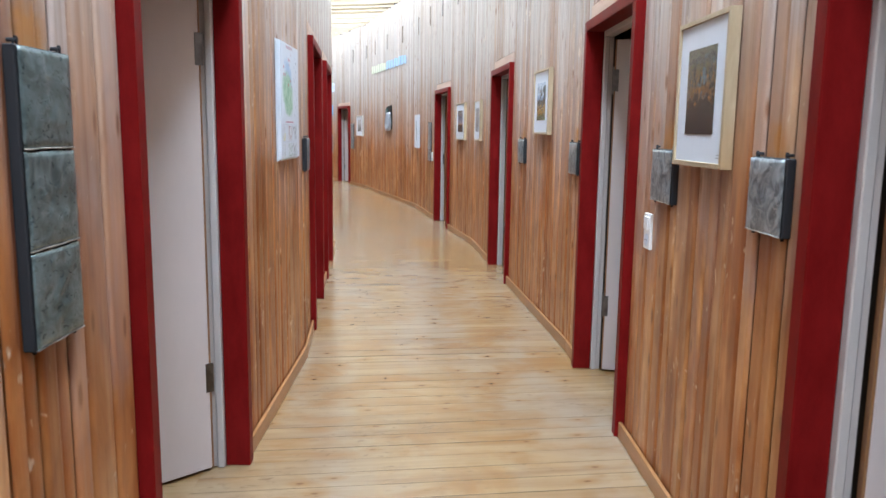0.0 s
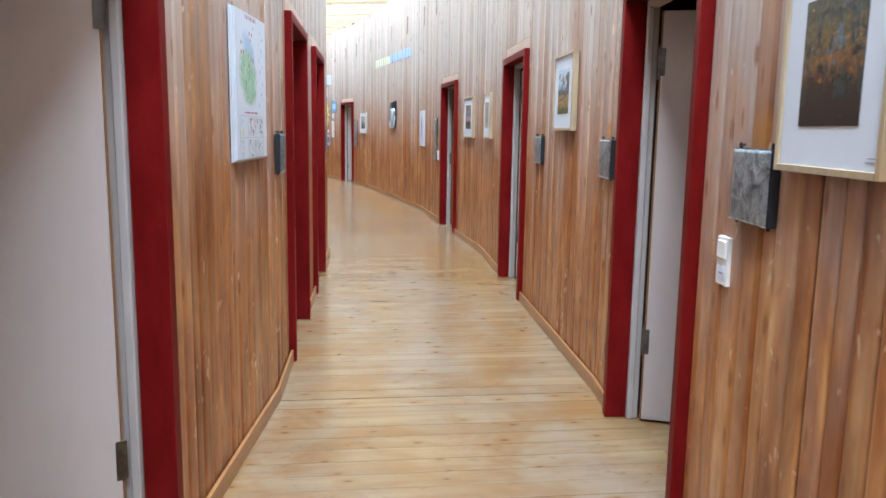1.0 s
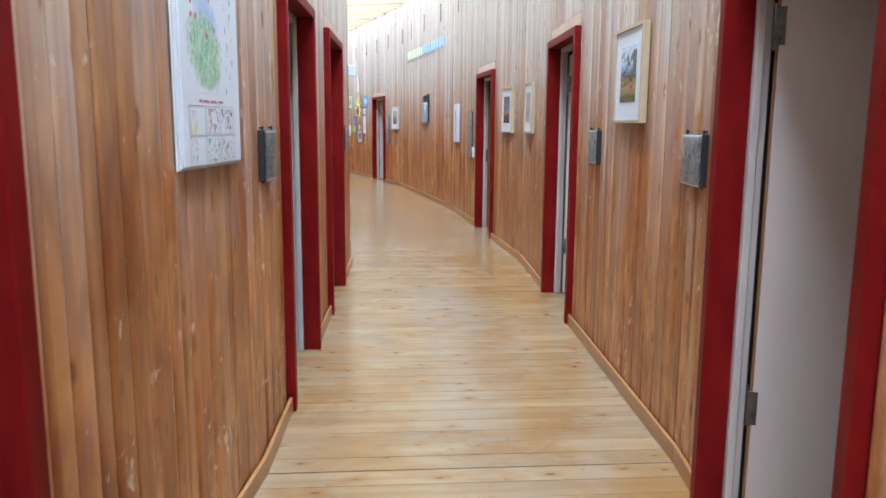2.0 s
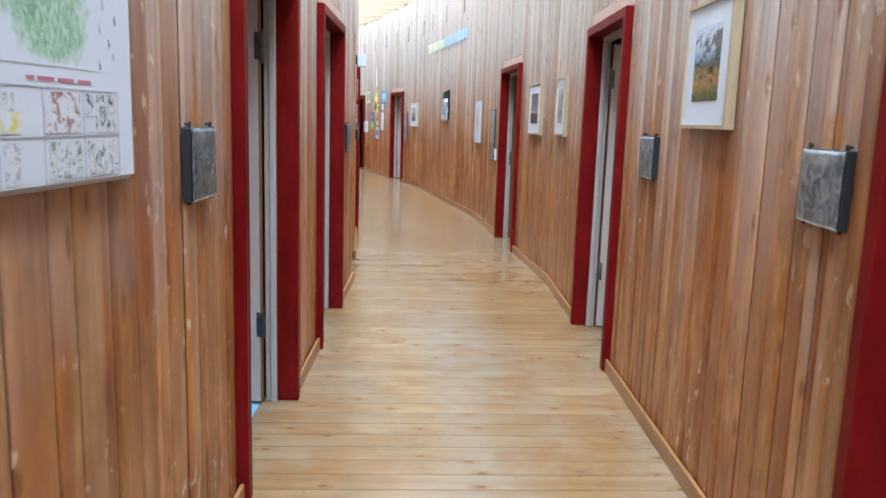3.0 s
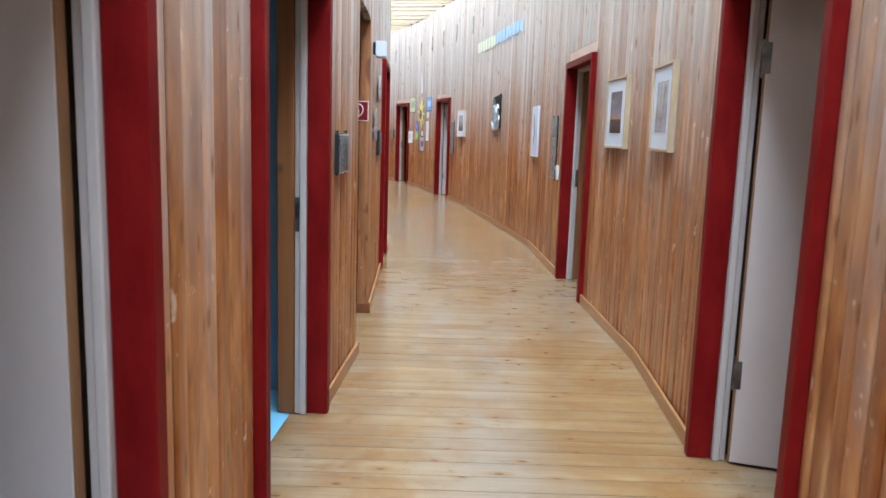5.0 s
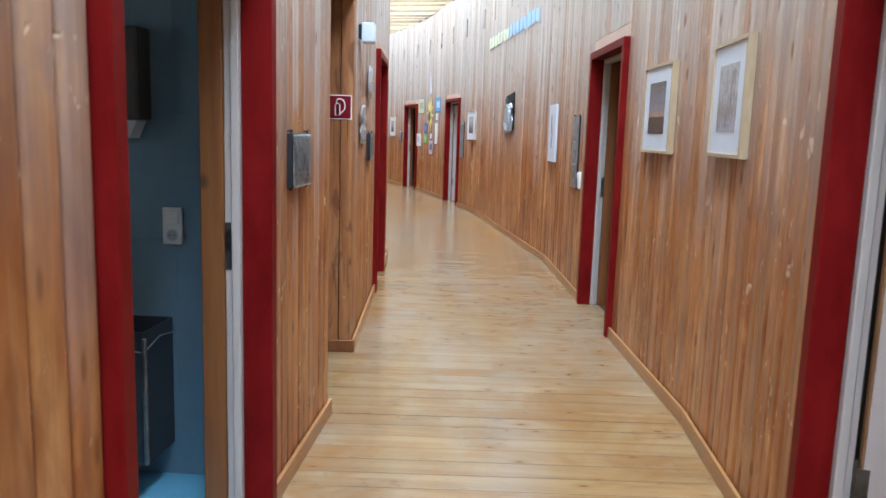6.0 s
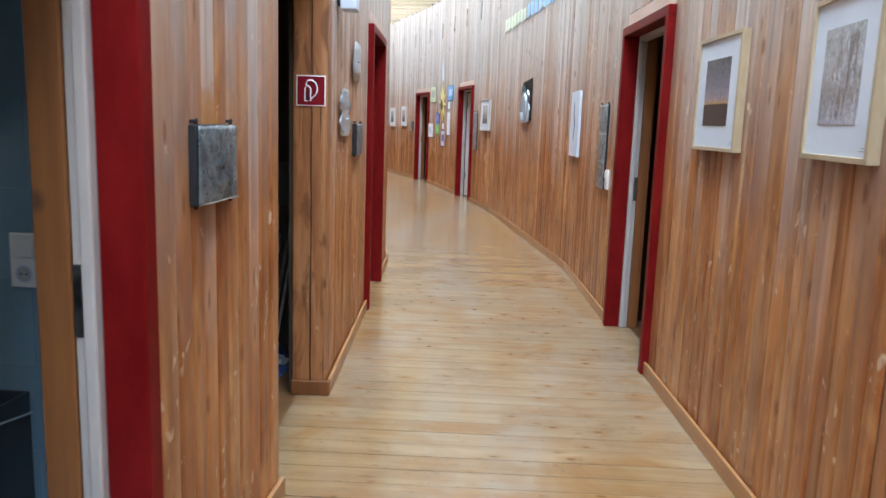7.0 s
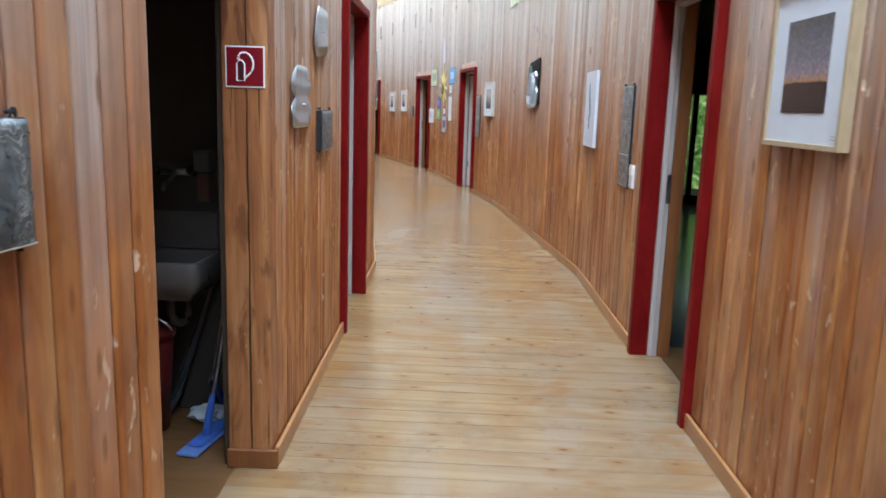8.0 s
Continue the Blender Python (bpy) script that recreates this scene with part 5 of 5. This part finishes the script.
for a in (0.565, 0.735):
    bm = bmesh.new()
    tube(bm, [f.p(a, -0.05, 1.15), f.p(a, -0.085, 1.165)], 0.02, 12, 0.024)
    part("tap_handle", bm, BLOCK, root, "dark round tap handle")
bm = bmesh.new()
tube(bm, [f.p(0.65, -0.055, 1.15), f.p(0.65, -0.1, 1.125), f.p(0.65, -0.18, 1.105), f.p(0.65, -0.19, 1.08)], 0.01, 10)
part("spout", bm, STEEL, root, "thin steel spout", smooth=True)
root = thing("soap_dispenser", f.p(0.51, -0.05, 1.02), "pale soap dispenser with a brown bottle on the closet wall", "dispenser")
bm = bmesh.new()
box(bm, f, 0.49, 0.545, -0.08, -0.001, 1.02, 1.155, 0.012, 2)
part("bottle", bm, painted("soap_body", (0.13, 0.07, 0.05), 0.4), root, "brown plastic bottle")
bm = bmesh.new()
box(bm, f, 0.478, 0.552, -0.1, -0.001, 1.158, 1.25, 0.012, 2)
part("lid", bm, SHADECERAMIC, root, "pale plastic lid")
root = thing("mop_bucket", f.p(0.75, -0.25, 0), "dark red plastic bucket under the sink", "bucket")
bm = bmesh.new()
tube(bm, [f.p(0.75, -0.25, 0.0), f.p(0.75, -0.25, 0.44)], 0.11, 24, 0.14)
tube(bm, [f.p(0.75, -0.25, 0.44), f.p(0.75, -0.25, 0.465)], 0.15, 24)
part("body", bm, BUCKET, root, smooth=True)
bm = bmesh.new()
tube(bm, [f.p(0.75 + 0.15 * math.cos(w), -0.25 - 0.02 * math.sin(w), 0.44 + 0.1 * math.sin(w)) for w in (math.pi * k / 10 for k in range(11))], 0.004, 6)
part("handle", bm, STEEL, root, "thin wire handle")
root = thing("flat_mop", (-0.425, 11.28, 0), "blue flat mop with a thin steel handle", "mop")
f2 = Face("left", 4, 11.4)
f2.o, f2.u, f2.m = Vector((-0.425, 11.28)), Vector((0.14, 0.99)).normalized(), Vector((0.99, -0.14)).normalized()
bm = bmesh.new()
box(bm, f2, -0.18, 0.18, -0.048, 0.048, 0.0, 0.014, 0.005)
part("mop_pad", bm, painted("mop_pad_cloth", (0.12, 0.22, 0.5), 0.9), root, "pale blue mop cloth")
bm = bmesh.new()
box(bm, f2, -0.11, 0.16, -0.036, 0.036, 0.0145, 0.028, 0.005)
tube(bm, [f2.p(0.0, 0, 0.025), f2.p(0.01, 0.003, 0.09), f2.p(0.04, 0.01, 0.2)], 0.022, 10, 0.013)
part("mop_holder", bm, MOPBLUE, root, "blue plastic mop holder")
bm = bmesh.new()
tube(bm, [f2.p(0.035, 0.009, 0.18), (-0.37, 11.45, 0.611), (-0.325, 11.61, 1.05)], 0.009, 10)
part("handle", bm, STEEL, root, "thin steel handle")
root = thing("broom", (-0.5, 11.55, 0), "dark blue broom standing behind the mop", "broom")
bm = bmesh.new()
box(bm, f2, 0.24, 0.3, -0.16, 0.06, 0.0, 0.05, 0.008)
part("brush_head", bm, painted("broom_head", (0.02, 0.03, 0.09), 0.7), root)
bm = bmesh.new()
tube(bm, [f2.p(0.27, -0.05, 0.05), (-0.505, 11.555, 0.17)], 0.02, 10, 0.015)
part("socket_collar", bm, painted("broom_collar", (0.025, 0.04, 0.16), 0.5), root, "dark blue plastic collar")
bm = bmesh.new()
tube(bm, [(-0.507, 11.553, 0.16), (-0.447, 11.58, 0.539), (-0.375, 11.61, 1.0)], 0.012, 8)
part("handle", bm, STEEL, root, "grey metal handle")
# bent tube added for a dark diagonal strip of unknown kind
bm = bmesh.new()
tube(bm, [(-0.64, 11.56, 0.2), (-0.55, 11.575, 0.48), (-0.46, 11.59, 0.76)], 0.02, 8)
tube(bm, [(-0.64, 11.56, 0.2), (-0.66, 11.53, 0.1), (-0.7, 11.5, 0.025)], 0.02, 8)
single("suction_hose", bm, BLACKPL, "dark bent tube standing in for an unidentified diagonal strip", "hose")
bm = bmesh.new()
bmesh.ops.create_icosphere(bm, subdivisions=3, radius=1.0)
for v in bm.verts:
    r = 1 + 0.35 * noise.noise(v.co * 2.2)
    v.co = Vector((-0.49 + 0.1 * r * v.co.x, 11.50 + 0.07 * r * v.co.y, max(0.001, 0.03 + 0.035 * r * v.co.z)))
single("floor_cloth", bm, CLOTH, "crumpled pale grey cleaning cloth on the floor", "cloth")

# ---- washroom ----
f = Face("left", 3, 8.0)
g = face_at("left", 8.3)
f.o, f.u, f.m = g.o + g.u * 0.858 + g.m * 0.0, g.m.copy(), g.u.copy()
# a runs away from the corridor, d = 0 on the washroom's far wall
far_wall = bpy.data.objects["wall_washroom_far"]
for row in range(10):
    for col in range(4):
        a0 = 0.2 + 0.5 * col - (0.25 if row % 2 else 0.0)
        a1, a0 = a0 + 0.5, max(a0, 0.2)
        if a1 - a0 < 0.05:
            continue
        bm = bmesh.new()
        box(bm, f, a0 + 0.0003, a1 - 0.0003, -0.006, 0.004, 0.25 * row + 0.0003, 0.25 * row + 0.2497, 0.0006)
        me = bpy.data.meshes.new("block")
        bm.to_mesh(me)
        bm.free()
        me.materials.append(BLUEWALL)
        ob = new("block", me)
        ob.parent = far_wall
root = thing("towel_dispenser", f.p(0.72, -0.1, 1.45), "dark paper towel dispenser with white paper showing", "dispenser")
bm = bmesh.new()
box(bm, f, 0.535, 0.88, -0.12, -0.007, 1.47, 1.82, 0.015, 2)
part("case", bm, painted("dispenser_case", (0.07, 0.06, 0.05), 0.35), root, "dark plastic case")
bm = bmesh.new()
plate(bm, f, [(0.555, 1.468), (0.86, 1.468), (0.86, 1.40), (0.585, 1.40)], -0.1, -0.02)
part("paper", bm, PAPER, root, "white paper towels")
root = thing("wall_socket", f.p(0.46, 0, 0.98), "white switch over a socket on blue wall", "socket", "sockets")
bm = bmesh.new()
box(bm, f, 0.42, 0.5, -0.02, -0.006, 0.98, 1.13, 0.004, 2)
part("cover_plate", bm, PLASTIC, root)
bm = bmesh.new()
box(bm, f, 0.43, 0.49, -0.026, -0.019, 1.062, 1.12, 0.003)
part("rocker", bm, PLASTIC, root)
bm = bmesh.new()
tube(bm, [f.p(0.46, -0.0225, 1.018), f.p(0.46, -0.019, 1.018)], 0.026, 18)
part("socket_ring", bm, GREYPL, root)
bm = bmesh.new()
tube(bm, [f.p(0.46, -0.0235, 1.018), f.p(0.46, -0.022, 1.018)], 0.021, 18)
part("socket_well", bm, painted("socket_grey", (0.42, 0.44, 0.47), 0.4), root, "recessed grey socket well")
for a in (0.452, 0.468):
    bm = bmesh.new()
    tube(bm, [f.p(a, -0.0245, 1.018), f.p(a, -0.023, 1.018)], 0.003, 8)
    part("pin_hole", bm, BLOCK, root)
root = thing("waste_bin", f.p(0.66, -0.15, 0.14), "dark open waste bin with a clear plastic liner", "waste bin")
for a0, a1, d0, d1 in ((0.47, 0.478, -0.27, -0.012), (0.87, 0.878, -0.27, -0.012), (0.478, 0.87, -0.27, -0.262), (0.478, 0.87, -0.02, -0.012)):
    bm = bmesh.new()
    box(bm, f, a0, a1, d0, d1, 0.16, 0.68, 0.002)
    part("side_panel", bm, BLACKPL, root)
bm = bmesh.new()
box(bm, f, 0.47, 0.878, -0.27, -0.012, 0.145, 0.159, 0.002)
part("bottom", bm, BLACKPL, root)
bm = bmesh.new()
box(bm, f, 0.458, 0.474, -0.285, -0.268, 0.16, 0.66, 0.003)
part("corner_strip", bm, STEEL, root, "bright steel corner strip")
bm = bmesh.new()
liner = painted("liner_film", (0.3, 0.34, 0.38), 0.3)
tube(bm, [f.p(a, d, 0.62 + 0.02 * math.sin(k * 1.9)) for k, (a, d) in enumerate(((0.462, -0.02), (0.462, -0.15), (0.462, -0.288), (0.53, -0.28), (0.62, -0.277), (0.74, -0.277), (0.84, -0.277)))], 0.003, 6)
part("liner_edge", bm, liner, root, "thin plastic liner edge")
